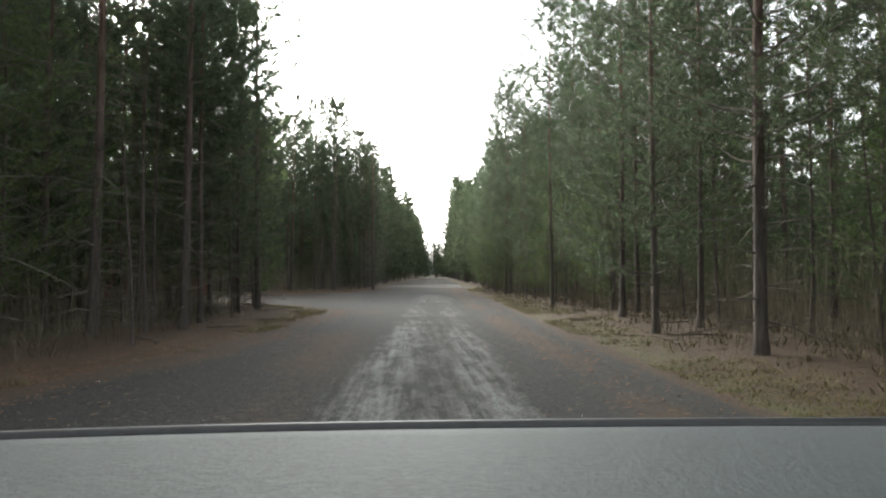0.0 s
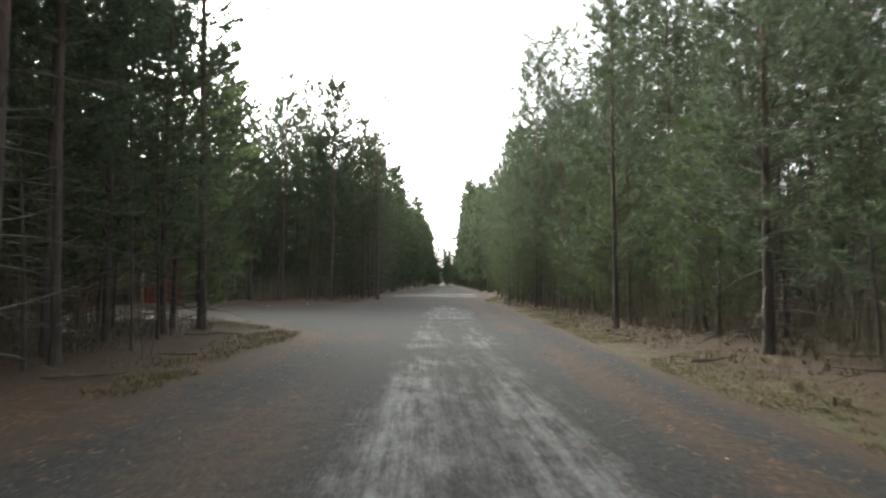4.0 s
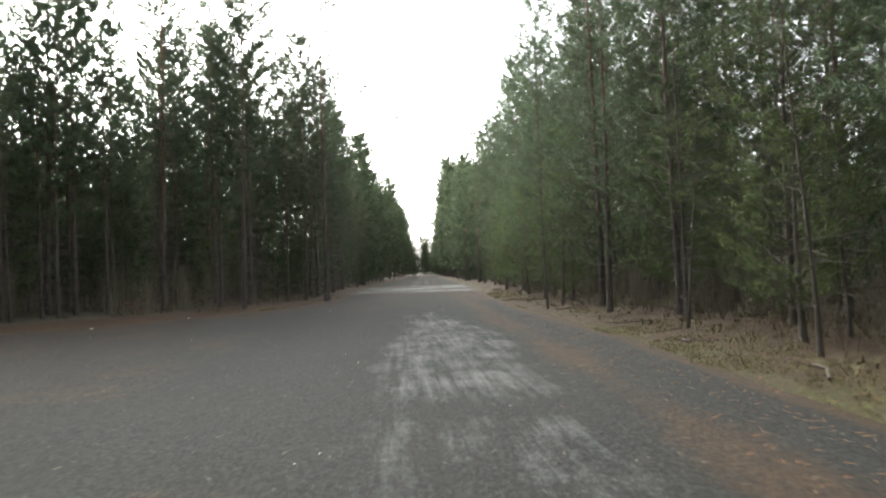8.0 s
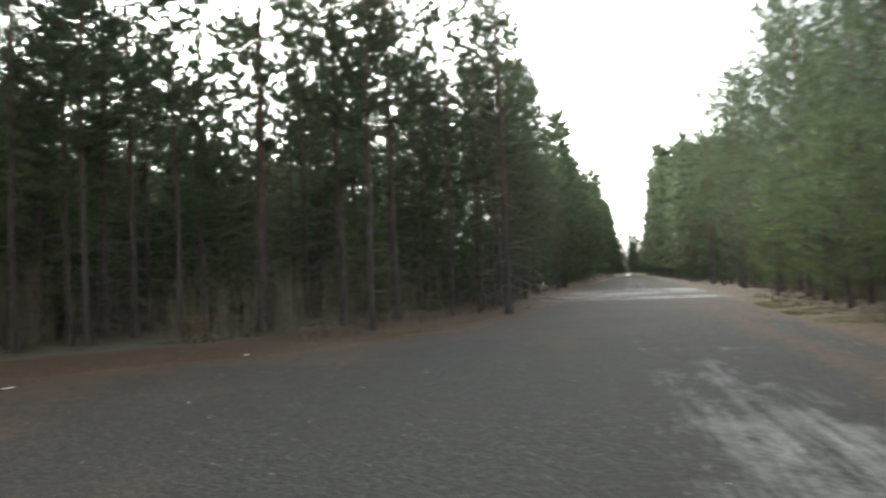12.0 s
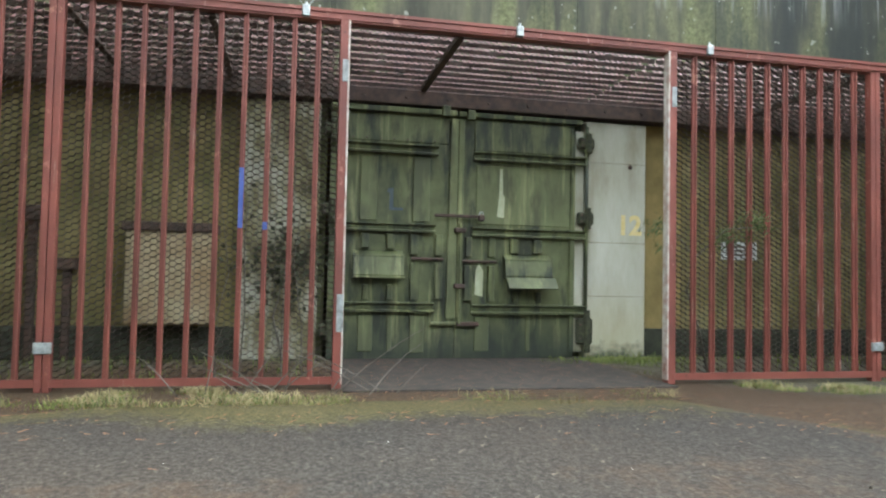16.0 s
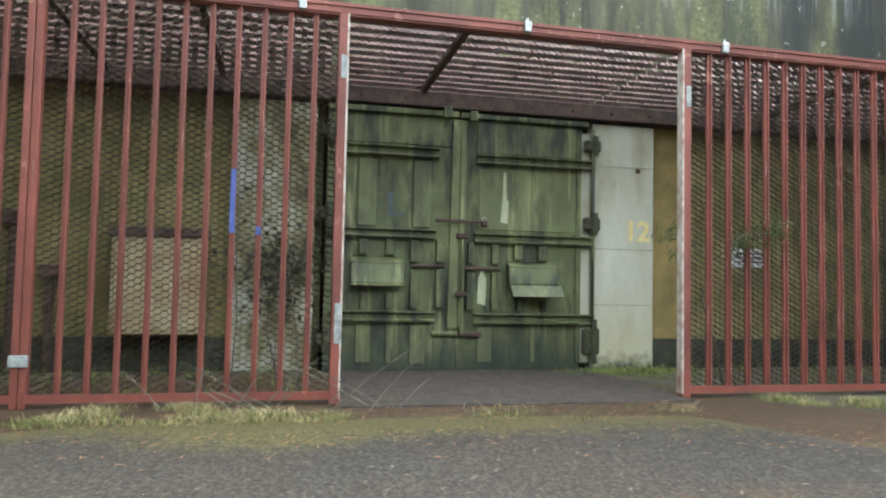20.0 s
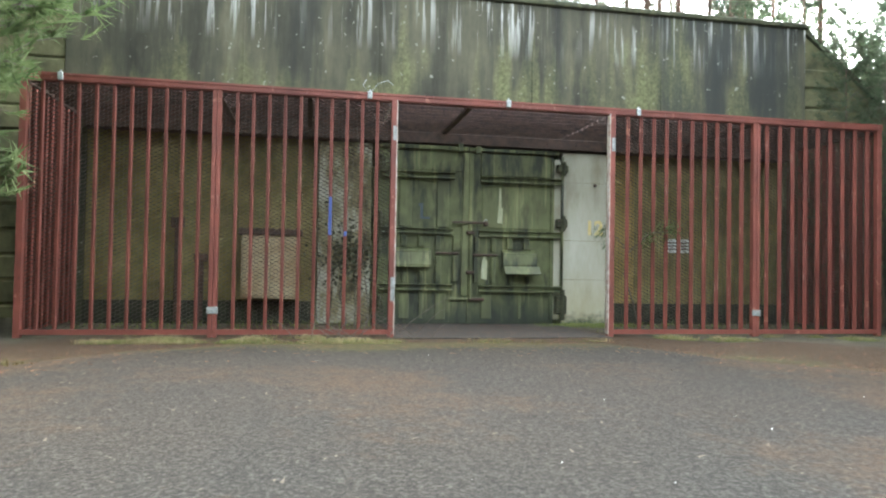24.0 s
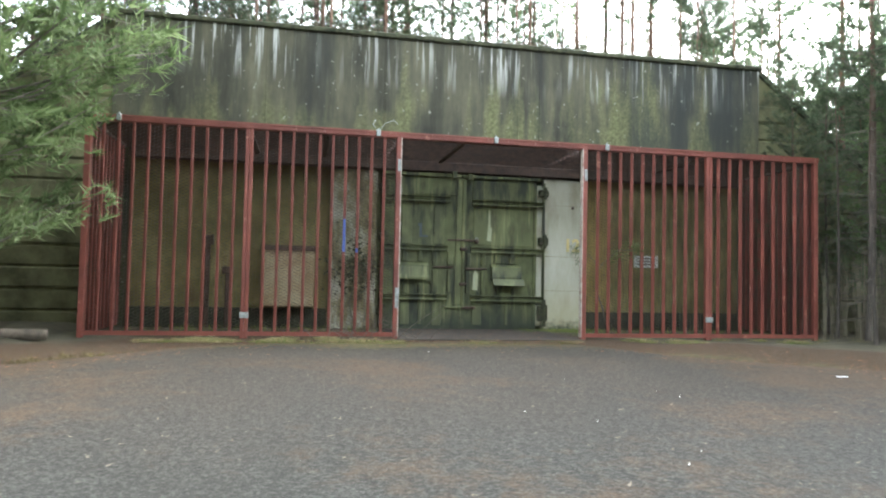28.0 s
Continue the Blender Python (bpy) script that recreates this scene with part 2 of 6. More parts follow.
def concrete_builder(streak_seed):
    def build(n, l, bsdf):
        p = place(n, l)
        run = noise_of(n, l, place(n, l, (1.0, 1.7, 0.3)), 1.0, 7, 0.66)
        run2 = noise_of(n, l, place(n, l, (1.0, 6.0, 0.3)), 1.0, 5, 0.6)
        patch = noise_of(n, l, p, 0.55, 5, 0.6)
        fine = noise_of(n, l, p, 14.0, 5, 0.7)
        sep = n.new("ShaderNodeSeparateXYZ")
        l.new(p, sep.inputs[0])
        base = ramp(n, l, maths(n, l, "ADD", maths(n, l, "MULTIPLY", run, 0.62), maths(n, l, "MULTIPLY", patch, 0.38)), [(0.36, (0.026, 0.026, 0.018)), (0.46, (0.053, 0.051, 0.034)), (0.57, (0.095, 0.09, 0.057)), (0.7, (0.165, 0.157, 0.105))])
        # moss film in patches, thickest low on the parapet
        band = n.new("ShaderNodeMapRange")
        band.inputs[1].default_value, band.inputs[2].default_value = 6.4, 4.2
        l.new(sep.outputs["Z"], band.inputs[0])
        moss = maths(n, l, "ADD", maths(n, l, "MULTIPLY", band.outputs[0], 0.22), maths(n, l, "ADD", maths(n, l, "MULTIPLY", run, 0.45), maths(n, l, "MULTIPLY", patch, 0.45)))
        column = noise_of(n, l, place(n, l, (0.3, 0.85, 0.06)), 1.0, 3, 0.75)
        moss = maths(n, l, "ADD", moss, maths(n, l, "MULTIPLY", maths(n, l, "SUBTRACT", column, 0.48), 1.1))
        moss = ramp(n, l, moss, [(0.54, grey(0)), (0.7, grey(0.9))])
        c = blend(n, l, moss, base, ramp(n, l, fine, [(0.3, (0.055, 0.062, 0.022)), (0.7, (0.19, 0.192, 0.09))]))
        # lime runs below the coping
        top = n.new("ShaderNodeMapRange")
        top.inputs[1].default_value, top.inputs[2].default_value = 5.6, 6.6
        l.new(sep.outputs["Z"], top.inputs[0])
        lime = maths(n, l, "MULTIPLY", top.outputs[0], ramp(n, l, run2, [(0.53, grey(0)), (0.6, grey(1))]))
        lime = maths(n, l, "MULTIPLY", lime, ramp(n, l, noise_of(n, l, place(n, l, (1, 0.6, 0.2)), 1.0, 2), [(0.38, grey(0)), (0.5, grey(1))]))
        c = blend(n, l, maths(n, l, "MULTIPLY", lime, 0.9), c, (0.5, 0.5, 0.47))
        dark = ramp(n, l, noise_of(n, l, place(n, l, (1.0, 1.4, 0.1)), 1.0, 3), [(0.36, grey(1)), (0.47, grey(0))])
        c = blend(n, l, maths(n, l, "MULTIPLY", dark, 0.55), c, (0.022, 0.024, 0.022))
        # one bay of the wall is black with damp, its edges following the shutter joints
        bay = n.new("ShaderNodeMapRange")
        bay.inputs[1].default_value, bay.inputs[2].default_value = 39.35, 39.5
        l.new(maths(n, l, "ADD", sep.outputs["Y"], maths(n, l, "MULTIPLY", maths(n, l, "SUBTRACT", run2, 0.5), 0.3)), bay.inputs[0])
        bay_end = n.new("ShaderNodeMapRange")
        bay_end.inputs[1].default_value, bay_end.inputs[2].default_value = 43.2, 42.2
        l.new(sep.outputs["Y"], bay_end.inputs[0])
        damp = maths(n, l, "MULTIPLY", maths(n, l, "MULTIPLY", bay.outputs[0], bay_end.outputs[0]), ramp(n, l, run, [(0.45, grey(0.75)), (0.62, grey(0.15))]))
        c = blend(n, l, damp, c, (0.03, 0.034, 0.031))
        specks = ramp(n, l, noise_of(n, l, p, 9.0, 2, 0.5), [(0.7, grey(0)), (0.73, grey(0.5))])
        c = blend(n, l, specks, c, (0.35, 0.35, 0.3))
        l.new(c, bsdf.inputs["Base Color"])
        bump(n, l, bsdf, maths(n, l, "ADD", fine, run), 0.4, 0.01)
    return build


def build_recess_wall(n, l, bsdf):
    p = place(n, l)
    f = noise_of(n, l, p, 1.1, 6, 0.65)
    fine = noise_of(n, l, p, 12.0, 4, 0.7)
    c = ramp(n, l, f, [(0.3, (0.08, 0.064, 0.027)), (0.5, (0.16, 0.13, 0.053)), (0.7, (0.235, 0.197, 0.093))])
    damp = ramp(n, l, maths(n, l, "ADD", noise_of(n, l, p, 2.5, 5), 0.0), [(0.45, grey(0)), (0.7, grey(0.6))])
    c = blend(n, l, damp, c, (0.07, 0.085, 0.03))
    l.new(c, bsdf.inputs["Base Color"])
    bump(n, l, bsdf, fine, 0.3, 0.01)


def build_white_wall(n, l, bsdf):
    p = place(n, l)
    f = noise_of(n, l, place(n, l, (1, 1.5, 0.5)), 1.3, 6, 0.65)
    c = ramp(n, l, f, [(0.3, (0.27, 0.25, 0.17)), (0.5, (0.4, 0.385, 0.3)), (0.7, (0.47, 0.465, 0.385))])
    pits = ramp(n, l, noise_of(n, l, p, 7.0, 2), [(0.74, grey(0)), (0.77, grey(0.7))])
    c = blend(n, l, pits, c, (0.1, 0.1, 0.09))
    sep = n.new("ShaderNodeSeparateXYZ")
    l.new(p, sep.inputs[0])
    cream = n.new("ShaderNodeMapRange")
    cream.inputs[1].default_value, cream.inputs[2].default_value = 1.9, 0.6
    l.new(maths(n, l, "ADD", sep.outputs["Z"], maths(n, l, "MULTIPLY", f, 1.2)), cream.inputs[0])
    c = blend(n, l, maths(n, l, "MULTIPLY", cream.outputs[0], 0.6), c, (0.46, 0.42, 0.27))
    foot = n.new("ShaderNodeMapRange")
    foot.inputs[1].default_value, foot.inputs[2].default_value = 0.55, 0.05
    l.new(maths(n, l, "ADD", sep.outputs["Z"], maths(n, l, "MULTIPLY", noise_of(n, l, p, 8.0, 4), 0.6)), foot.inputs[0])
    c = blend(n, l, maths(n, l, "MULTIPLY", foot.outputs[0], 1.6, True), c, (0.05, 0.06, 0.035))
    l.new(c, bsdf.inputs["Base Color"])
    bump(n, l, bsdf, noise_of(n, l, p, 25.0, 3), 0.2, 0.005)


def build_red_paint(n, l, bsdf):
    p = coords(n, l)
    w = place(n, l)
    f = noise_of(n, l, w, 5.0, 6, 0.7)
    c = ramp(n, l, noise_of(n, l, w, 1.2, 4), [(0.3, (0.112, 0.029, 0.021)), (0.7, (0.228, 0.062, 0.043))])
    wear = ramp(n, l, f, [(0.62, grey(0)), (0.68, grey(0.8))])
    c = blend(n, l, wear, c, (0.36, 0.16, 0.11))
    scrape = ramp(n, l, noise_of(n, l, place(n, l, (30, 30, 1.6)), 1.0, 4, 0.6), [(0.66, grey(0)), (0.72, grey(0.8))])
    c = blend(n, l, scrape, c, (0.42, 0.27, 0.21))
    rust = ramp(n, l, noise_of(n, l, w, 11.0, 4), [(0.25, grey(0.8)), (0.36, grey(0))])
    c = blend(n, l, rust, c, (0.07, 0.03, 0.018))
    c = blend(n, l, maths(n, l, "MULTIPLY", object_random(n), 0.25), c, (0.13, 0.04, 0.03))
    l.new(c, bsdf.inputs["Base Color"])
    bump(n, l, bsdf, f, 0.2, 0.004)


def build_red_mesh(n, l, bsdf):
    f = noise_of(n, l, place(n, l), 2.5, 5)
    c = ramp(n, l, f, [(0.3, (0.05, 0.043, 0.036)), (0.55, (0.095, 0.078, 0.066)), (0.8, (0.145, 0.105, 0.088))])
    l.new(c, bsdf.inputs["Base Color"])


def door_green_builder(light):
    def build(n, l, bsdf):
        w = place(n, l)
        run = noise_of(n, l, place(n, l, (3.0, 7.0, 0.5)), 1.0, 6, 0.65)
        f = noise_of(n, l, w, 1.6, 5)
        c = ramp(n, l, f, [(0.3, (0.046, 0.053, 0.021)), (0.55, (0.098, 0.109, 0.044)), (0.75, (0.15, 0.162, 0.067))])
        pale = ramp(n, l, run, [(0.53, grey(0)), (0.66, grey(0.75))])
        c = blend(n, l, pale, c, (0.28, 0.28, 0.125))
        grime = ramp(n, l, noise_of(n, l, place(n, l, (2, 3, 0.9)), 1.4, 5), [(0.38, grey(0.9)), (0.54, grey(0))])
        c = blend(n, l, grime, c, (0.014, 0.018, 0.01))
        sep = n.new("ShaderNodeSeparateXYZ")
        l.new(w, sep.inputs[0])
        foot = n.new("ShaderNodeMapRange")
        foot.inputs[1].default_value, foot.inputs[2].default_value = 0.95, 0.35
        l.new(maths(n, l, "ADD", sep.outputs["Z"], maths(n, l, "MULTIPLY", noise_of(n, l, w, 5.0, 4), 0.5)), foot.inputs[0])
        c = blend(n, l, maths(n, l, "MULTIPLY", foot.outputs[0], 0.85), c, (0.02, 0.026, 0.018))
        if light:
            c = blend(n, l, 0.25, c, (0.21, 0.225, 0.1))
        l.new(c, bsdf.inputs["Base Color"])
        bump(n, l, bsdf, noise_of(n, l, w, 30.0, 3), 0.15, 0.003)
    return build


def plain_builder(a, b, scale=6.0, b_strength=0.2):
    def build(n, l, bsdf):
        w = place(n, l)
        f = noise_of(n, l, w, scale, 5, 0.65)
        l.new(ramp(n, l, f, [(0.3, a), (0.7, b)]), bsdf.inputs["Base Color"])
        bump(n, l, bsdf, f, b_strength, 0.006)
    return build


def build_stained_jamb(n, l, bsdf):
    p = place(n, l)
    f = noise_of(n, l, place(n, l, (1, 1.2, 0.8)), 1.5, 6, 0.7)
    c = ramp(n, l, f, [(0.36, (0.045, 0.04, 0.022)), (0.48, (0.16, 0.14, 0.075)), (0.6, (0.3, 0.29, 0.23)), (0.78, (0.42, 0.41, 0.35))])
    l.new(c, bsdf.inputs["Base Color"])
    bump(n, l, bsdf, noise_of(n, l, p, 25.0, 3), 0.3, 0.006)


BARK = material("pine_bark", build_bark, 0.9)
TWIG = material("dead_twig", build_twig, 0.9)
NEEDLE = material("pine_needles", needle_builder((0.046, 0.063, 0.038), (0.092, 0.118, 0.069), (0.14, 0.168, 0.103)), 0.55)
NEEDLE_YOUNG = material("young_pine_needles", needle_builder((0.052, 0.078, 0.032), (0.108, 0.146, 0.06), (0.175, 0.215, 0.1)), 0.55)
FLOOR = material("needle_litter_ground", build_forest_floor, 0.95)
ASPHALT = material("old_asphalt", build_asphalt, 0.75)
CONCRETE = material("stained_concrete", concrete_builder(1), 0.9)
RECESS = material("ochre_painted_concrete", build_recess_wall, 0.9)
WHITE = material("weathered_white_concrete", build_white_wall, 0.85)
OCHRE = material("ochre_paint_clear_of_mesh", plain_builder((0.13, 0.095, 0.032), (0.29, 0.215, 0.08), 1.6), 0.9)
TAR = material("mossy_tar_paint", plain_builder((0.012, 0.012, 0.009), (0.05, 0.052, 0.03), 4.0, 0.4), 0.9)
SMEAR = material("faded_dark_blue_paint", plain_builder((0.035, 0.05, 0.075), (0.07, 0.09, 0.1), 9.0), 0.7)
STAINED = material("stained_pale_concrete", build_stained_jamb, 0.9)
RED = material("worn_red_paint", build_red_paint, 0.6)
# front mesh: its dark silhouette look is put into a grey-brown colour
REDMESH = material("red_expanded_metal", build_red_mesh, 0.7)
GREEN = material("olive_door_paint", door_green_builder(False), 0.6)
GREEN2 = material("faded_olive_paint", door_green_builder(True), 0.6)
STEEL = material("galvanised_steel", plain_builder((0.22, 0.23, 0.23), (0.42, 0.43, 0.42), 20.0), 0.45, 0.6)
DARKSTEEL = material("rusty_dark_steel", plain_builder((0.025, 0.018, 0.014), (0.09, 0.05, 0.035), 7.0), 0.75)
PALEPAINT = material("bare_primer", plain_builder((0.12, 0.125, 0.12), (0.36, 0.38, 0.37), 14.0), 0.6)
BLUE = material("blue_spray_paint", plain_builder((0.035, 0.06, 0.22), (0.07, 0.1, 0.3), 9.0), 0.6)
YELLOW = material("faded_yellow_paint", plain_builder((0.55, 0.42, 0.14), (0.66, 0.57, 0.3), 14.0), 0.7)
COPING = material("mossy_coping", plain_builder((0.018, 0.022, 0.012), (0.075, 0.075, 0.04), 5.0, 0.6), 0.95)
GRASS = material("dry_grass", plain_builder((0.06, 0.055, 0.017), (0.18, 0.15, 0.055), 1.3), 0.9)
GREENGRASS = material("mossy_grass", plain_builder((0.07, 0.1, 0.02), (0.2, 0.22, 0.06), 1.3), 0.9)
STICK = material("fallen_sticks", plain_builder((0.035, 0.027, 0.02), (0.16, 0.13, 0.1), 3.0), 0.95)
BROWNLEAF = material("brown_leaves", plain_builder((0.14, 0.06, 0.028), (0.3, 0.145, 0.07), 8.0), 0.8)
PAPER = material("white_plastic", plain_builder((0.7, 0.7, 0.7), (0.82, 0.82, 0.8), 8.0), 0.5)
CABINET = material("cream_cabinet_paint", plain_builder((0.2, 0.12, 0.05), (0.36, 0.31, 0.2), 2.2), 0.6)
SIGNGREY = material("dull_white_enamel", plain_builder((0.3, 0.3, 0.29), (0.45, 0.45, 0.43), 5.0), 0.6)
NEEDLE_FAR = material("distant_pine_needles", needle_builder((0.047, 0.064, 0.038), (0.092, 0.12, 0.069), (0.15, 0.18, 0.105)), 0.7)
STRAW = material("straw_grass", plain_builder((0.15, 0.125, 0.05), (0.42, 0.34, 0.18), 1.8), 0.9)
NEEDLE_NEAR = material("fresh_pine_needles", needle_builder((0.06, 0.09, 0.034), (0.125, 0.165, 0.07), (0.19, 0.23, 0.11)), 0.55)
HEATH = material("bilberry_and_dead_bracken", plain_builder((0.075, 0.068, 0.03), (0.19, 0.155, 0.08), 0.9), 0.95)
MURK = material("grey_brown_dead_twigs", plain_builder((0.13, 0.115, 0.08), (0.27, 0.235, 0.165), 0.6), 0.95)
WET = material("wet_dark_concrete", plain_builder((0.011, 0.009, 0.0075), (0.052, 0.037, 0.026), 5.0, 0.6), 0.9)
WING = material("dark_mossy_concrete", plain_builder((0.055, 0.056, 0.028), (0.2, 0.19, 0.098), 1.6, 0.4), 0.95)
DASH = material("grey_grained_plastic", plain_builder((0.018, 0.025, 0.0245), (0.052, 0.066, 0.065), 80.0, 1.0), 0.62)
# roof mesh: a paler copy of the red, lit strands and glints coloured in
REDROOF = material("red_expanded_metal_painted_lit", plain_builder((0.075, 0.028, 0.024), (0.17, 0.078, 0.068), 3.0), 0.6)
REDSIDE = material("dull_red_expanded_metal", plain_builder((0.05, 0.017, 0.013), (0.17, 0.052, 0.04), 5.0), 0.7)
SEAL = material("black_rubber", plain_builder((0.012, 0.012, 0.012), (0.03, 0.03, 0.03), 30.0), 0.5)
PALEPATCH = material("flaked_pale_paint", plain_builder((0.3, 0.32, 0.19), (0.45, 0.45, 0.32), 8.0), 0.8)
UNDER = material("dead_bracken_twigs", plain_builder((0.06, 0.05, 0.034), (0.16, 0.13, 0.09), 0.8), 0.95)
MOSSY = material("mossy_iron", plain_builder((0.015, 0.018, 0.01), (0.07, 0.07, 0.035), 12.0, 0.5), 0.9)
WORN = material("flaking_red_and_bare_steel", plain_builder((0.24, 0.12, 0.09), (0.58, 0.55, 0.48), 7.0), 0.7)


# ---- mesh helpers ----
class Geo:
    def __init__(self):
        self.v, self.f = [], []

    def add(self, verts, faces):
        k = len(self.v)
        self.v.extend(verts)
        self.f.extend(tuple(i + k for i in q) for q in faces)
        return self


def box(g, x0, x1, y0, y1, z0, z1, b=0.004):
    """A box with chamfered edges."""
    lo, hi = (x0, y0, z0), (x1, y1, z1)
    b = min(b, *(0.45 * (h - a) for a, h in zip(lo, hi)))
    corner = {}
    verts = []
    for sx in (0, 1):
        for sy in (0, 1):
            for sz in (0, 1):
                s = (sx, sy, sz)
                for axis in range(3):
                    verts.append(tuple((hi[k] if s[k] else lo[k]) + (0 if k == axis else (-b if s[k] else b)) for k in range(3)))
                    corner[s, axis] = len(verts) - 1
    faces = []
    for axis in range(3):
        p, q = [k for k in range(3) if k != axis]
        for side in (0, 1):
            loop = []
            for a, c in ((0, 0), (1, 0), (1, 1), (0, 1)):
                s = [0, 0, 0]
                s[axis], s[p], s[q] = side, a, c
                loop.append(corner[tuple(s), axis])
            faces.append(tuple(loop))
        for a in (0, 1):
            for c in (0, 1):
                s0, s1 = [0, 0, 0], [0, 0, 0]
                s0[p] = s1[p] = a
                s0[q] = s1[q] = c
                s1[axis] = 1
                faces.append((corner[tuple(s0), p], corner[tuple(s1), p], corner[tuple(s1), q], corner[tuple(s0), q]))
    for s in ((x, y, z) for x in (0, 1) for y in (0, 1) for z in (0, 1)):
        faces.append(tuple(corner[s, k] for k in range(3)))
    return g.add(verts, faces)


def tube(g, points, radii, sides=6, cap=True):
    """A round bar along points."""
    k = len(g.v)
    up = Vector((0, 0, 1))
    pts = [Vector(p) for p in points]
    for i, p in enumerate(pts):
        d = (pts[min(i + 1, len(pts) - 1)] - pts[max(i - 1, 0)]).normalized()
        a = d.cross(up if abs(d.z) < 0.95 else Vector((1, 0, 0))).normalized()
        c = d.cross(a)
        for s in range(sides):
            t = 2 * math.pi * s / sides
            g.v.append(tuple(p + radii[i] * (math.cos(t) * a + math.sin(t) * c)))
    for i in range(len(pts) - 1):
        for s in range(sides):
            m = (s + 1) % sides
            g.f.append((k + i * sides + s, k + i * sides + m, k + (i + 1) * sides + m, k + (i + 1) * sides + s))
    if cap:
        g.f.append(tuple(k + s for s in range(sides)))
        g.f.append(tuple(k + (len(pts) - 1) * sides + s for s in reversed(range(sides))))
    return g


def extrude_y(g, outline, y0, y1):
    """A solid from an outline of (x, z), between y0 and y1."""
    n = len(outline)
    verts = [(x, y0, z) for x, z in outline] + [(x, y1, z) for x, z in outline]
    faces = [(i, (i + 1) % n, n + (i + 1) % n, n + i) for i in range(n)]
    return g.add(verts, faces + [tuple(range(n - 1, -1, -1)), tuple(range(n, 2 * n))])


def extrude_x(g, outline, x0, x1):
    """A solid from an outline of (y, z), between x0 and x1."""
    n = len(outline)
    verts = [(x0, y, z) for y, z in outline] + [(x1, y, z) for y, z in outline]
    faces = [(i, (i + 1) % n, n + (i + 1) % n, n + i) for i in range(n)]
    return g.add(verts, faces + [tuple(range(n - 1, -1, -1)), tuple(range(n, 2 * n))])


def mesh_of(name, g, mat, smooth=False, fix=True):
    me = bpy.data.meshes.new(name)
    me.from_pydata(g.v, [], g.f)
    if fix and len(g.f) < 20000:
        bm = bmesh.new()
        bm.from_mesh(me)
        bmesh.ops.recalc_face_normals(bm, faces=bm.faces)
        bm.to_mesh(me)
        bm.free()
    me.materials.append(mat)
    if smooth:
        me.polygons.foreach_set("use_smooth", [True] * len(me.polygons))
    return me


def part(name, g, mat, parent=None, label="", smooth=False, fix=True):
    """Links a mesh as one object under a thing or a part."""
    ob = new(name, mesh_of(name, g, mat, smooth, fix) if isinstance(g, Geo) else g)
    ob.parent = parent
    return tagged(ob, label)


def thing(name, label, category, group="", kind="", at=(0, 0, 0)):
    ob = new(name)
    ob.location = at
    return tagged(ob, label, category, group, kind)


# ---- the lie of the land: edges of the paved ground ----
def line_at(y, pts):
    for (a, v), (b, w) in zip(pts, pts[1:]):
        if y <= b:
            return v if y <= a else v + (w - v) * (y - a) / (b - a)
    return pts[-1][1]


RIGHT_EDGE = [(-40, 1.6), (3.5, 2.7), (10, 2.8), (22, 3.25), (31, 3.6), (42, 3.6), (80, 5.8), (320, 15.2)]
LEFT_EDGE = [(-40, -6.2), (4, -4.5), (7.5, -3.6), (15.7, -2.9), (20.5, -3.1), (23.0, -4.6), (25.5, -7.0), (27.5, -9.0), (29.4, -11.4), (31.0, -12.3),
             (36.5, -12.2), (37.6, -10.0), (39.0, -8.8), (43.0, -5.3), (48.0, -3.9), (54.7, -3.0), (70.0, -3.1), (320, 8.0)]


def paved(x, y):
    """Metres inside the paved ground (negative outside)."""
    return min(line_at(y, RIGHT_EDGE) - x, (x - line_at(y, LEFT_EDGE)) * 0.8)


def wobble(x, y, scale, seed=0.0):
    return noise.noise(Vector((x * scale + seed, y * scale - seed, seed * 0.37)))


def ground_height(x, y):
    d = float(paved(x, y))
    if d > 0.3:
        return -0.03
    rise = min(1.0, max(0.0, (0.3 - d) / 2.5))
    h = -0.03 + rise * (0.10 + 0.10 * wobble(x, y, 0.25, 3.0)) + 0.035 * rise * wobble(x, y, 1.1, 7.0)
    if -16.5 < x < -11.5 and 26.5 < y < 43.5:
        h = min(h, 0.0)
    return h


def sheet(name, xs, ys, height, mat, attributes, keep=None):
    nx, ny = len(xs), len(ys)
    g = Geo()
    g.v = [(x, y, height(x, y)) for y in ys for x in xs]
    for j in range(ny - 1):
        for i in range(nx - 1):
            q = (j * nx + i, j * nx + i + 1, (j + 1) * nx + i + 1, (j + 1) * nx + i)
            if keep is None or any(keep(g.v[k][0], g.v[k][1]) for k in q):
                g.f.append(q)
    me = mesh_of(name, g, mat, True, False)
    for label, fn in attributes.items():
        layer = me.attributes.new(label, "FLOAT", "POINT")
        layer.data.foreach_set("value", [float(fn(v[0], v[1])) for v in g.v])
    return new(name, me)


def spaced(stops):
    """Coordinates from (start, step) pairs up to the last start."""
    out = []
    for (a, s), (b, _) in zip(stops, stops[1:]):
        out.extend(np.arange(a, b - 1e-6, s))
    return out + [stops[-1][0]]


def verge_of(x, y):
    d = float(paved(x, y))
    return max(0.0, 1.0 - max(0.0, -d) / 3.2) + (0.15 if x > 0 else -0.12)


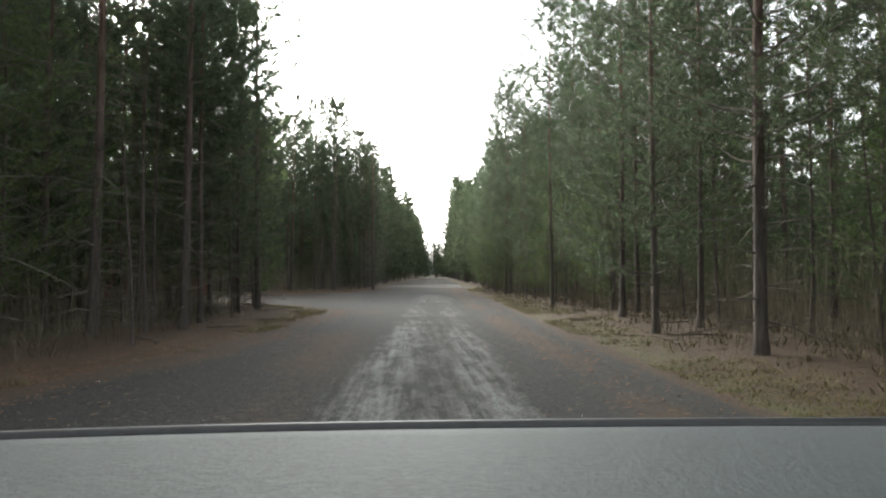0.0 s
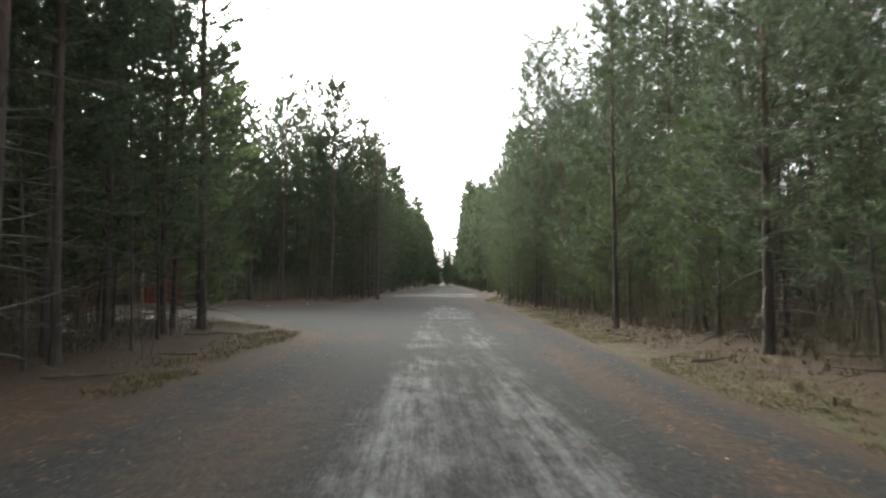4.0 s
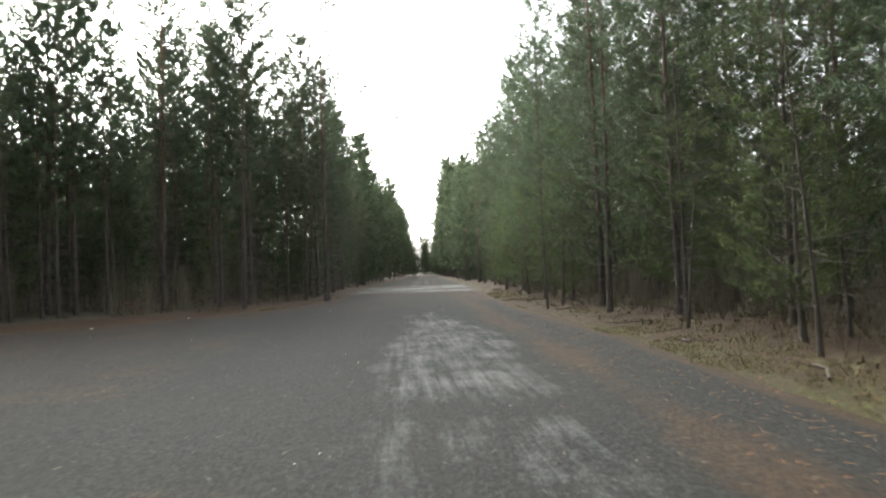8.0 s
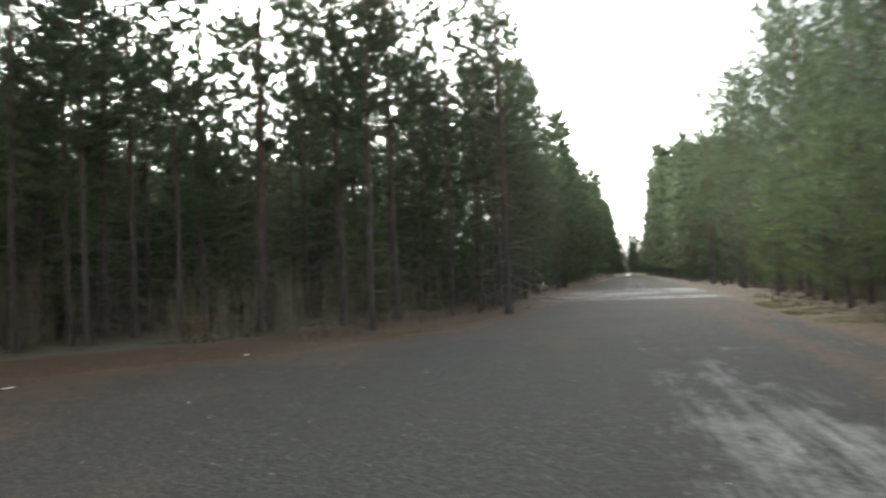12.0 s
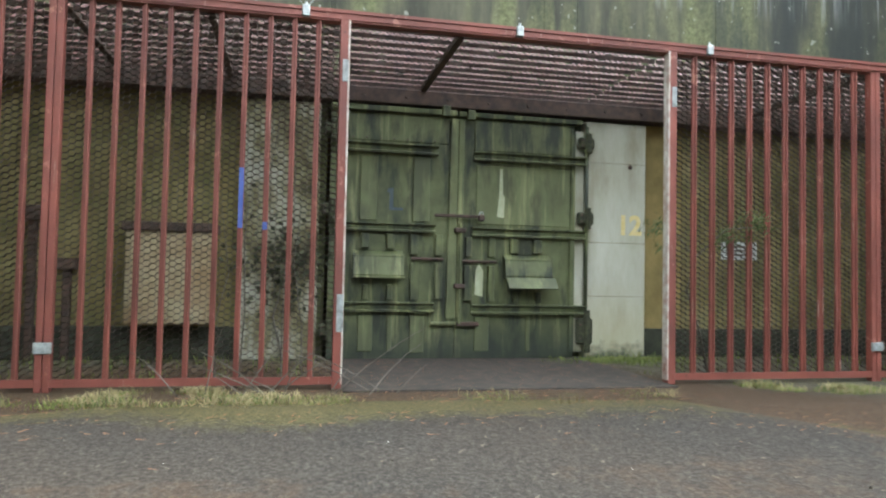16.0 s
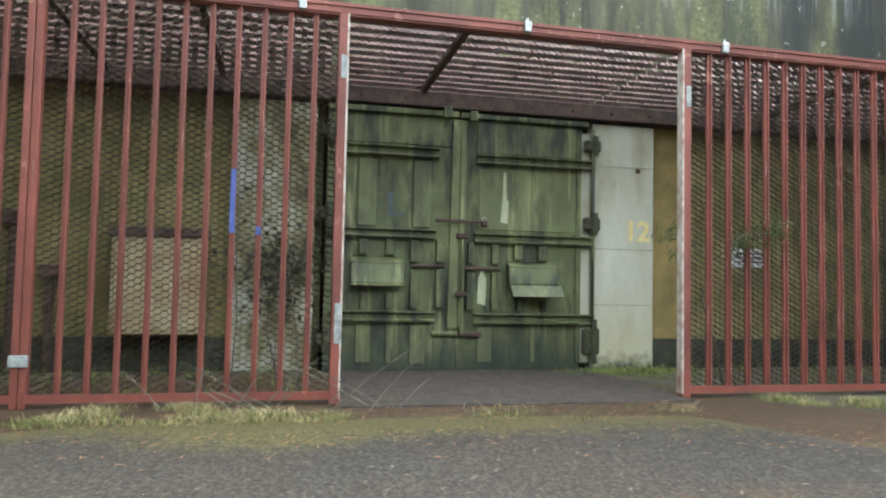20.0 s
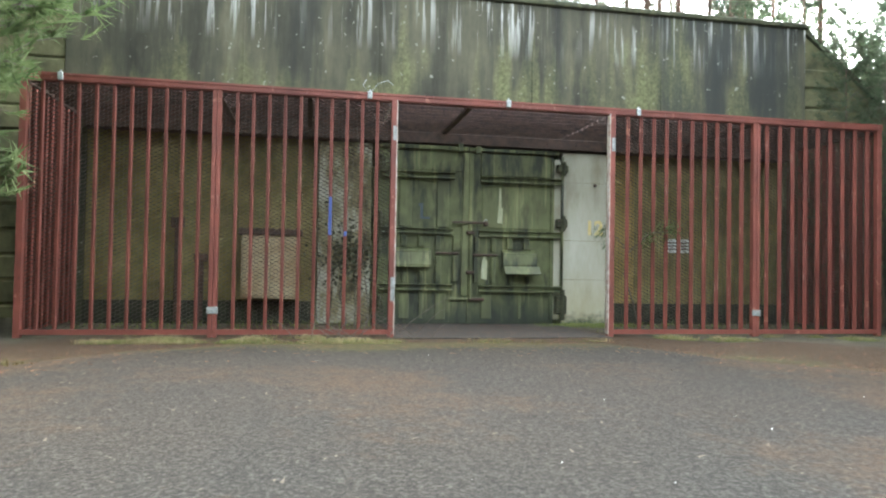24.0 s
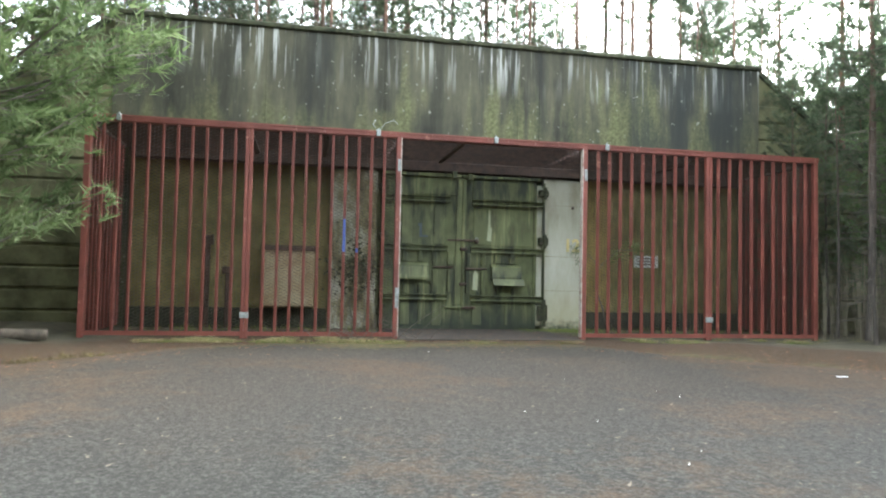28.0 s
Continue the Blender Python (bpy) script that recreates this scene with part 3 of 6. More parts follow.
def litter_of(x, y):
    d = float(paved(x, y))
    w = 0.8 - d / (3.2 if x < -4 and 36.5 < y < 50 or x < -4 and 22 < y < 31 else 1.5 if x < 0 else 0.35) + 0.3 * wobble(x, y, 0.5, 2.0)
    centre = float(line_at(y, [(-20, 0.0), (20, 0.5), (80, 1.9), (320, 11.6)]))
    off = x - centre
    if off > 0.9 and y > -20:
        w = max(w, 0.62 - abs(off - 1.55) * 0.7 + 0.3 * wobble(x, y, 0.35, 5.0))
    if off < -1.2:
        w = max(w, 0.40 - abs(off + 2.0) * 0.28 + 0.4 * wobble(x, y, 0.3, 9.0) - (0.5 if 24 < y < 42 else 0.0))
    if y > 44:
        w = max(w, 0.42 + 0.3 * wobble(x, y, 0.3, 4.0))
    if x < -2.5 and 27 < y < 44:
        w = max(w, 0.33 + 0.05 * min(1.0, (-2.5 - x) / 4.0) + 0.4 * wobble(x, y, 0.45, 14.0) + 0.15 * wobble(x, y, 1.7, 15.0))
    if x < -10.2 and 29 < y < 38.5:
        w -= 0.25
    return max(0.0, min(1.0, w))


def silt_and_sheen_of(x, y):
    centre = float(line_at(y, [(-20, -0.55), (3, -0.15), (12, 0.2), (20, 0.45), (40, 0.95), (70, 1.6), (320, 11.6)]))
    off = x - centre
    s = 0.55 * math.exp(-((off + 0.62) / 0.34) ** 2) + 0.45 * math.exp(-((off - 0.6) / 0.32) ** 2) + 0.42 * math.exp(-(off / 1.05) ** 4)
    fade = max(0.0, min(1.0, (y - 10.5 + 3.0 * wobble(x, y, 0.7, 39.0)) / 7.0))
    s *= 1.0 - fade * (0.45 - 0.5 * wobble(x, y, 0.18, 6.0) - 0.25 * wobble(x, y, 0.9, 35.0))
    if 25.5 < y < 42:
        # a dried puddle with ragged edges
        lo = float(line_at(y, [(27, -0.5), (34, -0.3), (37, 0.0), (39.3, 0.15), (41.4, 0.8)])) + 0.3 * wobble(x, y, 0.9, 31.0)
        hi = float(line_at(y, [(27, 1.6), (31.9, 1.95), (34.6, 2.05), (35.2, 1.6), (38.6, 1.5), (41.4, 1.1)])) + 0.35 * wobble(x, y, 1.3, 33.0)
        inside = max(0.0, min(1.0, (x - lo) / 0.45, (hi - x) / 0.25, (41.5 - y) / 0.5, (y - 25.5) / 2.0))
        s = max(s * 0.45, inside * (0.58 + 0.4 * wobble(x, y, 0.6, 37.0)))
    if 42 < y < 60:
        s *= 0.3
    # bright far strip: the sky's reflection, painted in the same pale colour
    if 62 < y < 82 and x > -4.6:
        s = 1.1 + wobble(x, y, 0.25, 1.0)
    return max(0.0, min(1.3, s))


def moss_of(x, y):
    if not 25 < y < 44 or x > -9.5:
        return 0.0
    return max(0.0, min(1.0, (-10.9 - x) / 1.5 + 0.5 * wobble(x, y, 0.5, 23.0)))


def humus_of(x, y):
    return max(0.0, min(1.0, (-3.0 - x) / 4.0)) * max(0.0, min(1.0, (y - 22) / 4.0)) * max(0.0, min(1.0, (50 - y) / 4.0))


ground = sheet("ground", spaced([(-700, 120), (-100, 12), (-40, 1.5), (-20, 0.5), (14, 1.5), (40, 12), (100, 120), (700, 1)]),
               spaced([(-400, 90), (-40, 6), (-12, 0.5), (60, 1.5), (110, 10), (320, 100), (900, 1)]), ground_height, FLOOR, {"verge": verge_of})
tagged(ground, "brown pine-needle forest floor with moss and dry grass", "ground", kind="structure")
road = sheet("road", spaced([(-15, 0.25), (7, 0.5), (18, 1)]), spaced([(-30, 0.5), (-8, 0.25), (60, 0.5), (110, 4), (320, 1)]),
             lambda x, y: 0.012 * min(1.0, max(-3.0, float(paved(x, y)) * 4.0)) + 0.004 * wobble(x, y, 0.8, 1.0), ASPHALT, {"litter": litter_of, "silt_and_sheen": silt_and_sheen_of, "moss": moss_of, "humus": humus_of},
             lambda x, y: float(paved(x, y)) > -0.35)
tagged(road, "worn grey asphalt with pale dried silt, a painted far sky sheen and brown needles", "road", kind="structure")


def fast_mesh(name, blocks, mat):
    """One mesh from many (vertices, loop indices, face sizes) blocks."""
    verts = np.concatenate([b[0] for b in blocks])
    base = np.cumsum([0] + [len(b[0]) for b in blocks[:-1]])
    loops = np.concatenate([b[1] + k for b, k in zip(blocks, base)])
    sizes = np.concatenate([b[2] for b in blocks])
    me = bpy.data.meshes.new(name)
    me.vertices.add(len(verts))
    me.vertices.foreach_set("co", verts.astype(np.float32).ravel())
    me.loops.add(len(loops))
    me.loops.foreach_set("vertex_index", loops.astype(np.int32))
    me.polygons.add(len(sizes))
    me.polygons.foreach_set("loop_start", (np.cumsum(sizes) - sizes).astype(np.int32))
    me.update(calc_edges=True)
    me.materials.append(mat)
    return me


def block_of(g):
    return np.array(g.v, float), np.array([i for f in g.f for i in f]), np.array([len(f) for f in g.f])


# ---- the bunker ----
FACE = -16.05
CAGE = -13.35
Y0, YL, YR, Y1 = 27.48, 33.14, 37.03, 42.5

wall = thing("bunker_wall", "tall stained concrete front wall of an earth-covered bunker", "wall", kind="structure")
g = Geo()
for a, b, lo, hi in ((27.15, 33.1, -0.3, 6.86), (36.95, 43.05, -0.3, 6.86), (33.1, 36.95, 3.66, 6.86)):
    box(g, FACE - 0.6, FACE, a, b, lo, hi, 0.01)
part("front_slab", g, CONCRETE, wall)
# shallow vertical shutter joints
for k, y in enumerate((30.4, 33.15, 36.4, 39.4)):
    part("shutter_fin", box(Geo(), FACE - 0.01, FACE + 0.012, y, y + 0.035, 4.05, 6.84, 0.004), CONCRETE, wall)
for side, a, b in (("wing", 43.05, 47.6), ("wing", 27.15, 22.6)):
    g = extrude_x(Geo(), [(a, -0.3), (b, -0.3), (b, 3.35), (a, 6.80)], FACE - 0.75, FACE - 0.12)
    part("wing_wall", g, WING, wall)
    slope = math.hypot(4.55, 3.45)
    g = extrude_x(Geo(), [(a, 6.80), (b, 3.35), (b, 3.47), (a, 6.93)], FACE - 0.85, FACE - 0.02)
    part("sloping_coping", g, COPING, wall, "dark mossy sloping coping")
    for k in range(13):
        z = 0.32 + k * 0.47
        far = a + (b - a) * min(1.0, max(0.0, (6.7 - z) / 3.45))
        if z < 6.4:
            part("course", box(Geo(), FACE - 0.14, FACE - 0.05 - 0.02 * (k % 2), min(a, far), max(a, far), z - 0.435, z, 0.03), WING, wall)
part("coping", box(Geo(), FACE - 0.75, FACE + 0.07, 27.1, 43.1, 6.86, 6.97, 0.02), COPING, wall, "dark moss-covered concrete coping")


def mound_height(x, y):
    t = min(1.0, max(0.0, (FACE - 0.4 - x) / 2.0))
    d = max(0.0, abs(y - 35.1) - 7.9)
    h = 6.75 - 0.76 * d + 0.15 * wobble(x, y, 0.4, 8.0)
    back = max(0.0, (-30.0 - x)) * 0.5
    return max(-0.2, h - back)


mound = sheet("earth_mound", spaced([(-52, 2.0), (-17.5, 0.9), (FACE - 0.62, 1)]), spaced([(14, 1.5), (56, 1)]), mound_height, FLOOR, {"verge": lambda x, y: 0.5})
tagged(mound, "earth mound overgrown with needles covering the bunker", "mound", kind="structure")

# back wall of the cage, ochre, with white jambs
recess = thing("recess_wall", "ochre painted concrete wall behind the cage", "wall", kind="structure")
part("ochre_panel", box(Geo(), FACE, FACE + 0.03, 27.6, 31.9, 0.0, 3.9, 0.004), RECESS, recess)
# bright ochre only beside the opening; the mesh's dimming is coloured into the rest
part("ochre_panel", box(Geo(), FACE, FACE + 0.03, 38.08, 38.78, 0.0, 3.9, 0.004), OCHRE, recess, "yellow ochre painted concrete, toned brighter than the wall behind the mesh")
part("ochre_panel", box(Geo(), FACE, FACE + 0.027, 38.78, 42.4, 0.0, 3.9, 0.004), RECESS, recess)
part("jamb", box(Geo(), FACE, FACE + 0.2, 37.04, 38.06, 0.0, 3.66, 0.02), WHITE, recess, "weathered white concrete jamb")
part("jamb", box(Geo(), FACE, FACE + 0.2, 31.94, 33.0, 0.0, 3.66, 0.02), STAINED, recess, "stained pale concrete jamb")
part("plinth", box(Geo(), FACE, FACE + 0.06, 38.1, 42.4, 0.0, 0.45, 0.01), TAR, recess, "black tar-painted plinth")
part("plinth", box(Geo(), FACE, FACE + 0.06, 27.6, 31.9, 0.0, 0.45, 0.01), TAR, recess, "black tar-painted plinth")
for z in (0.95, 1.78, 3.02):
    part("shutter_line", box(Geo(), FACE + 0.199, FACE + 0.206, 37.05, 38.05, z, z + 0.008, 0.001), STAINED, recess, "faint board-mark line across the jamb")
part("rust_spot", tube(Geo(), [(FACE + 0.19, 37.79, 2.98), (FACE + 0.215, 37.79, 2.98)], [0.045, 0.03], 9), DARKSTEEL, recess, "rusty stub of a cut bolt")
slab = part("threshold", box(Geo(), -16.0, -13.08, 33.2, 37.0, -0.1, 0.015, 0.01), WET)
tagged(slab, "dark wet concrete threshold before the steel doors", "threshold", kind="structure")
lintel = thing("lintel", "rusty dark red steel lintel beam with bolts", "beam", kind="structure")
part("beam", box(Geo(), FACE + 0.0, FACE + 0.3, 27.6, 42.4, 3.7, 3.92, 0.01), DARKSTEEL, lintel)
for k in range(24):
    y = 28.0 + k * 0.62
    part("bolt", tube(Geo(), [(FACE + 0.3, y, 3.8), (FACE + 0.325, y, 3.8)], [0.02, 0.018], 6), DARKSTEEL, lintel)

number = bpy.data.curves.new("painted_number", "FONT")
number.body, number.size, number.align_x, number.align_y, number.extrude = "12", 0.42, "CENTER", "CENTER", 0.002
number.offset = 0.014
number.materials.append(YELLOW)
number_ob = new("painted_number", number)
number_ob.matrix_basis = Matrix.Translation((FACE + 0.204, 37.78, 2.05)) @ pose(0, 0, 0, 90, 0, 90)
tagged(number_ob, "faded yellow number painted on the white jamb", "number")


# ---- steel doors ----
DX = -15.85


def channel(y0, y1, z0, z1, leaf):
    """A rolled channel lying across the leaf, its open side out."""
    h = (z1 - z0) * 0.28
    g = extrude_y(Geo(), [(DX, z0), (DX + 0.1, z0), (DX + 0.1, z0 + h * 0.5), (DX + 0.035, z0 + h), (DX + 0.035, z1 - h), (DX + 0.1, z1 - h * 0.5), (DX + 0.1, z1), (DX, z1)], y0, y1)
    return part("stiffener", g, GREEN, leaf)


def plates(name, leaf, rows, depth, mat, bevel=0.008):
    for y0, y1, z0, z1 in rows:
        part(name, box(Geo(), DX, DX + depth, y0, y1, z0, z1, bevel), mat, leaf)


def hinge(leaf, y0, y1, z, tall=0.09):
    h = part("hinge", box(Geo(), DX, DX + 0.1, y0, y1, z - tall, z + tall, 0.03), MOSSY, leaf, "dark mossy hinge block")
    part("pin", tube(Geo(), [(DX + 0.1, (y0 + y1) / 2 + 0.03, z - tall * 1.6), (DX + 0.1, (y0 + y1) / 2 + 0.03, z + tall * 1.6)], [0.045, 0.045], 8), MOSSY, h)
    for k in (-1, 1):
        part("hinge_bolt", tube(Geo(), [(DX + 0.1, y0 + 0.05, z + k * tall * 0.5), (DX + 0.125, y0 + 0.05, z + k * tall * 0.5)], [0.018, 0.016], 6), DARKSTEEL, h)


def vent(leaf, y0, y1, z0, z1):
    v = part("vent_hood", extrude_y(Geo(), [(DX, z0), (DX + 0.16, z0), (DX + 0.17, z0 + 0.03), (DX + 0.12, z1 - 0.08), (DX, z1)], y0, y1), GREEN, leaf, "projecting olive vent hood streaked with grime")
    part("hood_lip", box(Geo(), DX + 0.1, DX + 0.185, y0 - 0.01, y1 + 0.01, z0 - 0.02, z0 + 0.012, 0.005), GREEN, v)
    part("hood_edge", box(Geo(), DX, DX + 0.13, y0 - 0.012, y1 + 0.012, z1 - 0.09, z1 - 0.075, 0.004), GREEN, v)
    return v


left_leaf = thing("steel_door", "closed olive-green steel blast door leaf with a blue paint mark", "door", "bunker doors")
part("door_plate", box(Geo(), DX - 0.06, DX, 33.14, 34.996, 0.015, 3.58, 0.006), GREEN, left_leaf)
for y0, y1, z0, z1 in ((33.2, 34.70, 2.99, 3.13), (33.2, 34.67, 1.85, 1.97), (33.2, 34.68, 0.69, 0.83)):
    channel(y0, y1, z0, z1, left_leaf)
plates("upper_plate", left_leaf, ((33.2, 34.88, 3.16, 3.55),), 0.018, GREEN)
for k in range(7):
    y = 33.45 + k * 0.2
    part("rivet", tube(Geo(), [(DX + 0.018, y, 3.2), (DX + 0.028, y, 3.2)], [0.014, 0.01], 6), DARKSTEEL, left_leaf)
plates("raised_plate", left_leaf, ((33.57, 33.82, 2.0, 2.94), (34.34, 34.59, 2.0, 2.95)), 0.03, GREEN2)
plates("short_rib", left_leaf, ((33.60, 33.72, 1.60, 1.82), (33.97, 34.08, 1.60, 1.82), (34.31, 34.42, 1.52, 1.82), (34.32, 34.44, 0.86, 1.40), (34.68, 34.79, 1.52, 1.82), (34.68, 34.79, 0.88, 1.41), (33.63, 33.70, 0.86, 1.08), (33.98, 34.06, 0.86, 1.08)), 0.075, GREEN)
plates("foot_plate", left_leaf, ((33.58, 33.79, 0.12, 0.64), (34.00, 34.07, 0.12, 0.66), (34.33, 34.54, 0.10, 0.64)), 0.03, GREEN2)
vent(left_leaf, 33.49, 34.21, 1.19, 1.57)
part("slide_bolt", tube(Geo(), [(DX + 0.06, 34.33, 1.46), (DX + 0.06, 34.8, 1.46)], [0.022, 0.022], 8), DARKSTEEL, left_leaf)
part("meeting_fold", extrude_x(Geo(), [(34.86, 0.6), (35.0, 0.6), (35.0, 3.55), (34.9, 3.55)], DX, DX + 0.05), GREEN2, left_leaf, "pale worn fold along the meeting edge")
part("head_rail", box(Geo(), DX - 0.02, DX + 0.07, 33.14, 34.98, 3.585, 3.67, 0.01), GREEN, left_leaf)
part("head_latch", box(Geo(), DX + 0.07, DX + 0.13, 34.74, 34.86, 3.56, 3.72, 0.01), GREEN, left_leaf)
part("paint_mark", box(Geo(), DX, DX + 0.0025, 34.0, 34.055, 2.16, 2.48, 0.0008), SMEAR, left_leaf, "faded blue paint stroke")
part("paint_mark", box(Geo(), DX, DX + 0.0025, 33.97, 34.0, 2.42, 2.47, 0.0008), SMEAR, left_leaf, "faded blue paint stroke")
part("paint_mark", box(Geo(), DX, DX + 0.0025, 34.05, 34.2, 2.16, 2.2, 0.0008), SMEAR, left_leaf, "faded blue paint stroke")
part("floor_latch", box(Geo(), DX + 0.03, DX + 0.08, 34.62, 35.0, 0.50, 0.55, 0.01), GREEN2, left_leaf)
for z in (3.28, 2.14, 0.42):
    hinge(left_leaf, 33.02, 33.26, z)

right_leaf = thing("steel_door", "closed olive-green steel blast door leaf with a flaked pale patch", "door", "bunker doors")
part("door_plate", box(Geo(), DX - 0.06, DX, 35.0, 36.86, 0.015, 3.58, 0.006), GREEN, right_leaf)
for y0, y1, z0, z1 in ((35.25, 37.05, 2.95, 3.08), (35.23, 37.04, 1.82, 1.95), (35.24, 37.05, 0.67, 0.81)):
    channel(y0, y1, z0, z1, right_leaf)
plates("upper_plate", right_leaf, ((35.26, 36.82, 3.1, 3.55),), 0.02, GREEN)
plates("mid_plate", right_leaf, ((35.3, 36.8, 2.0, 2.88),), 0.016, GREEN2)
plates("edge_strip", right_leaf, ((36.78, 36.86, 0.1, 3.5),), 0.04, GREEN)
plates("short_rib", right_leaf, ((35.14, 35.23, 1.51, 1.8), (35.49, 35.59, 1.51, 1.8), (35.83, 35.95, 1.58, 1.8), (36.19, 36.32, 1.58, 1.8), (35.12, 35.24, 0.86, 1.38), (35.49, 35.58, 0.85, 1.38), (35.88, 35.95, 0.84, 1.0), (36.25, 36.32, 0.84, 1.0)), 0.075, GREEN)
plates("foot_plate", right_leaf, ((35.3, 35.52, 0.12, 0.64), (36.1, 36.16, 0.12, 0.64)), 0.025, GREEN2)
hood = vent(right_leaf, 35.73, 36.46, 1.21, 1.56)
part("flap", extrude_y(Geo(), [(DX + 0.16, 1.19), (DX + 0.3, 1.05), (DX + 0.315, 1.06), (DX + 0.18, 1.22)], 35.74, 36.5), GREEN2, hood, "pale flap hanging ajar")
part("flaked_patch", extrude_x(Geo(), [(35.62, 2.12), (35.73, 2.1), (35.74, 2.42), (35.71, 2.46), (35.70, 2.84), (35.66, 2.84), (35.65, 2.4)], DX + 0.016, DX + 0.0185), PALEPATCH, right_leaf, "patch of flaked pale paint")
part("flaked_patch", extrude_x(Geo(), [(35.3, 0.95), (35.42, 0.92), (35.43, 1.3), (35.36, 1.42), (35.31, 1.3)], DX, DX + 0.0025), PALEPATCH, right_leaf, "patch of flaked pale paint")
part("slide_bolt", tube(Geo(), [(DX + 0.06, 35.1, 1.44), (DX + 0.06, 35.62, 1.44)], [0.022, 0.022], 8), DARKSTEEL, right_leaf)
part("head_rail", box(Geo(), DX - 0.02, DX + 0.07, 35.0, 36.95, 3.585, 3.66, 0.01), GREEN, right_leaf)
part("head_latch", box(Geo(), DX + 0.07, DX + 0.13, 35.12, 35.24, 3.53, 3.68, 0.01), GREEN, right_leaf)
part("meeting_fold", box(Geo(), DX, DX + 0.045, 35.01, 35.1, 0.6, 3.55, 0.01), GREEN2, right_leaf)
part("lock_bar", box(Geo(), DX + 0.1, DX + 0.13, 34.65, 35.34, 2.08, 2.125, 0.008), DARKSTEEL, right_leaf, "rusty lock bar across the seam")
lock = part("padlock", box(Geo(), DX + 0.1, DX + 0.16, 35.3, 35.4, 2.03, 2.13, 0.02), DARKSTEEL, right_leaf, "small rusty padlock")
part("shackle", tube(Geo(), [(DX + 0.13, 35.32, 2.12), (DX + 0.13, 35.33, 2.17), (DX + 0.13, 35.37, 2.17), (DX + 0.13, 35.38, 2.12)], [0.01] * 4, 6), STEEL, lock)
part("rod", tube(Geo(), [(DX + 0.08, 35.05, 0.52), (DX + 0.08, 35.05, 2.0)], [0.022, 0.022], 8), GREEN2, right_leaf)
for z in (1.86, 1.04):
    part("rod_clasp", box(Geo(), DX + 0.05, DX + 0.12, 34.96, 35.13, z, z + 0.07, 0.012), DARKSTEEL, right_leaf)
part("floor_latch", box(Geo(), DX + 0.03, DX + 0.09, 35.02, 35.35, 0.49, 0.55, 0.01), DARKSTEEL, right_leaf, "rusty floor latch")
part("edge_pipe", tube(Geo(), [(DX + 0.07, 37.03, 0.25), (DX + 0.07, 37.03, 3.55)], [0.03, 0.03], 8), GREEN, right_leaf, smooth=True)
for z, tall in ((3.3, 0.09), (2.14, 0.1), (0.42, 0.2)):
    hinge(right_leaf, 36.89, 37.15, z, tall)
gap = part("gap_strip", box(Geo(), DX - 0.05, DX - 0.02, 36.88, 37.02, 0.1, 3.5, 0.004), WHITE, recess, "pale strip between hinge edge and jamb")


# ---- the red cage ----
cage = thing("security_cage", "worn red-painted steel bar cage before the bunker doors", "cage")
TOP = 4.0
bar_geo = box(Geo(), -0.03, 0.004, -0.028, 0.028, 0.06, TOP - 0.06, 0.004)
bar_mesh = mesh_of("bar", box(bar_geo, 0.0, 0.03, 0.002, 0.024, 0.062, TOP - 0.062, 0.004), RED)


def bar_at(y, x=CAGE):
    ob = part("bar", bar_mesh, None, cage)
    ob.location = (x, y, 0)


def post_at(y, w=0.07, name="post", label=""):
    p = part(name, box(Geo(), CAGE - 0.05, CAGE + 0.05, y - w, y - 0.004, 0.0, TOP, 0.006).add([], []), RED, cage, label)
    part("post_half", box(Geo(), CAGE - 0.05, CAGE + 0.05, y + 0.004, y + w, 0.0, TOP, 0.006), RED, p)
    return p


for a, b in ((Y0, 30.3), (30.3, YL), (YR, 39.88), (39.88, Y1)):
    first, last = (a + 0.31, b - 0.28) if a in (30.3, YR) else (a + (b - a) / 11, b - (b - a) / 11)
    for k in range(10 if b - a > 2.7 else 9):
        bar_at(first + (last - first) * k / (9 if b - a > 2.7 else 8))
for y in (30.3, 39.88):
    p = post_at(y)
    part("clamp", box(Geo(), CAGE + 0.04, CAGE + 0.075, y - 0.085, y + 0.085, 0.38, 0.49, 0.006), PALEPAINT, p, "grey steel clamp")
for y in (Y0, Y1):
    part("end_post", box(Geo(), CAGE - 0.05, CAGE + 0.05, y - 0.05, y + 0.05, 0, TOP, 0.006), RED, cage)
for y, s in ((YL, 1), (YR, -1)):
    p = part("gate_post", box(Geo(), CAGE - 0.06, CAGE + 0.06, y - 0.05, y + 0.05, 0, TOP + 0.03, 0.006), RED, cage, "red gate post with bare pale edge")
    part("worn_edge", box(Geo(), CAGE - 0.05, CAGE + 0.064, y + s * 0.05 - 0.014, y + s * 0.05 + 0.006, 0.05, TOP - 0.02, 0.002), WORN, p, "flaking pale edge")
    part("primer_patch", box(Geo(), CAGE + 0.0, CAGE + 0.066, y - 0.02, y + 0.045, 3.28, 3.52, 0.003), PALEPAINT, p, "grey-blue primer patch")
    if s > 0:
        part("primer_patch", box(Geo(), CAGE + 0.0, CAGE + 0.066, y - 0.02, y + 0.052, 0.6, 1.0, 0.003), PALEPAINT, p, "grey-blue primer patch")
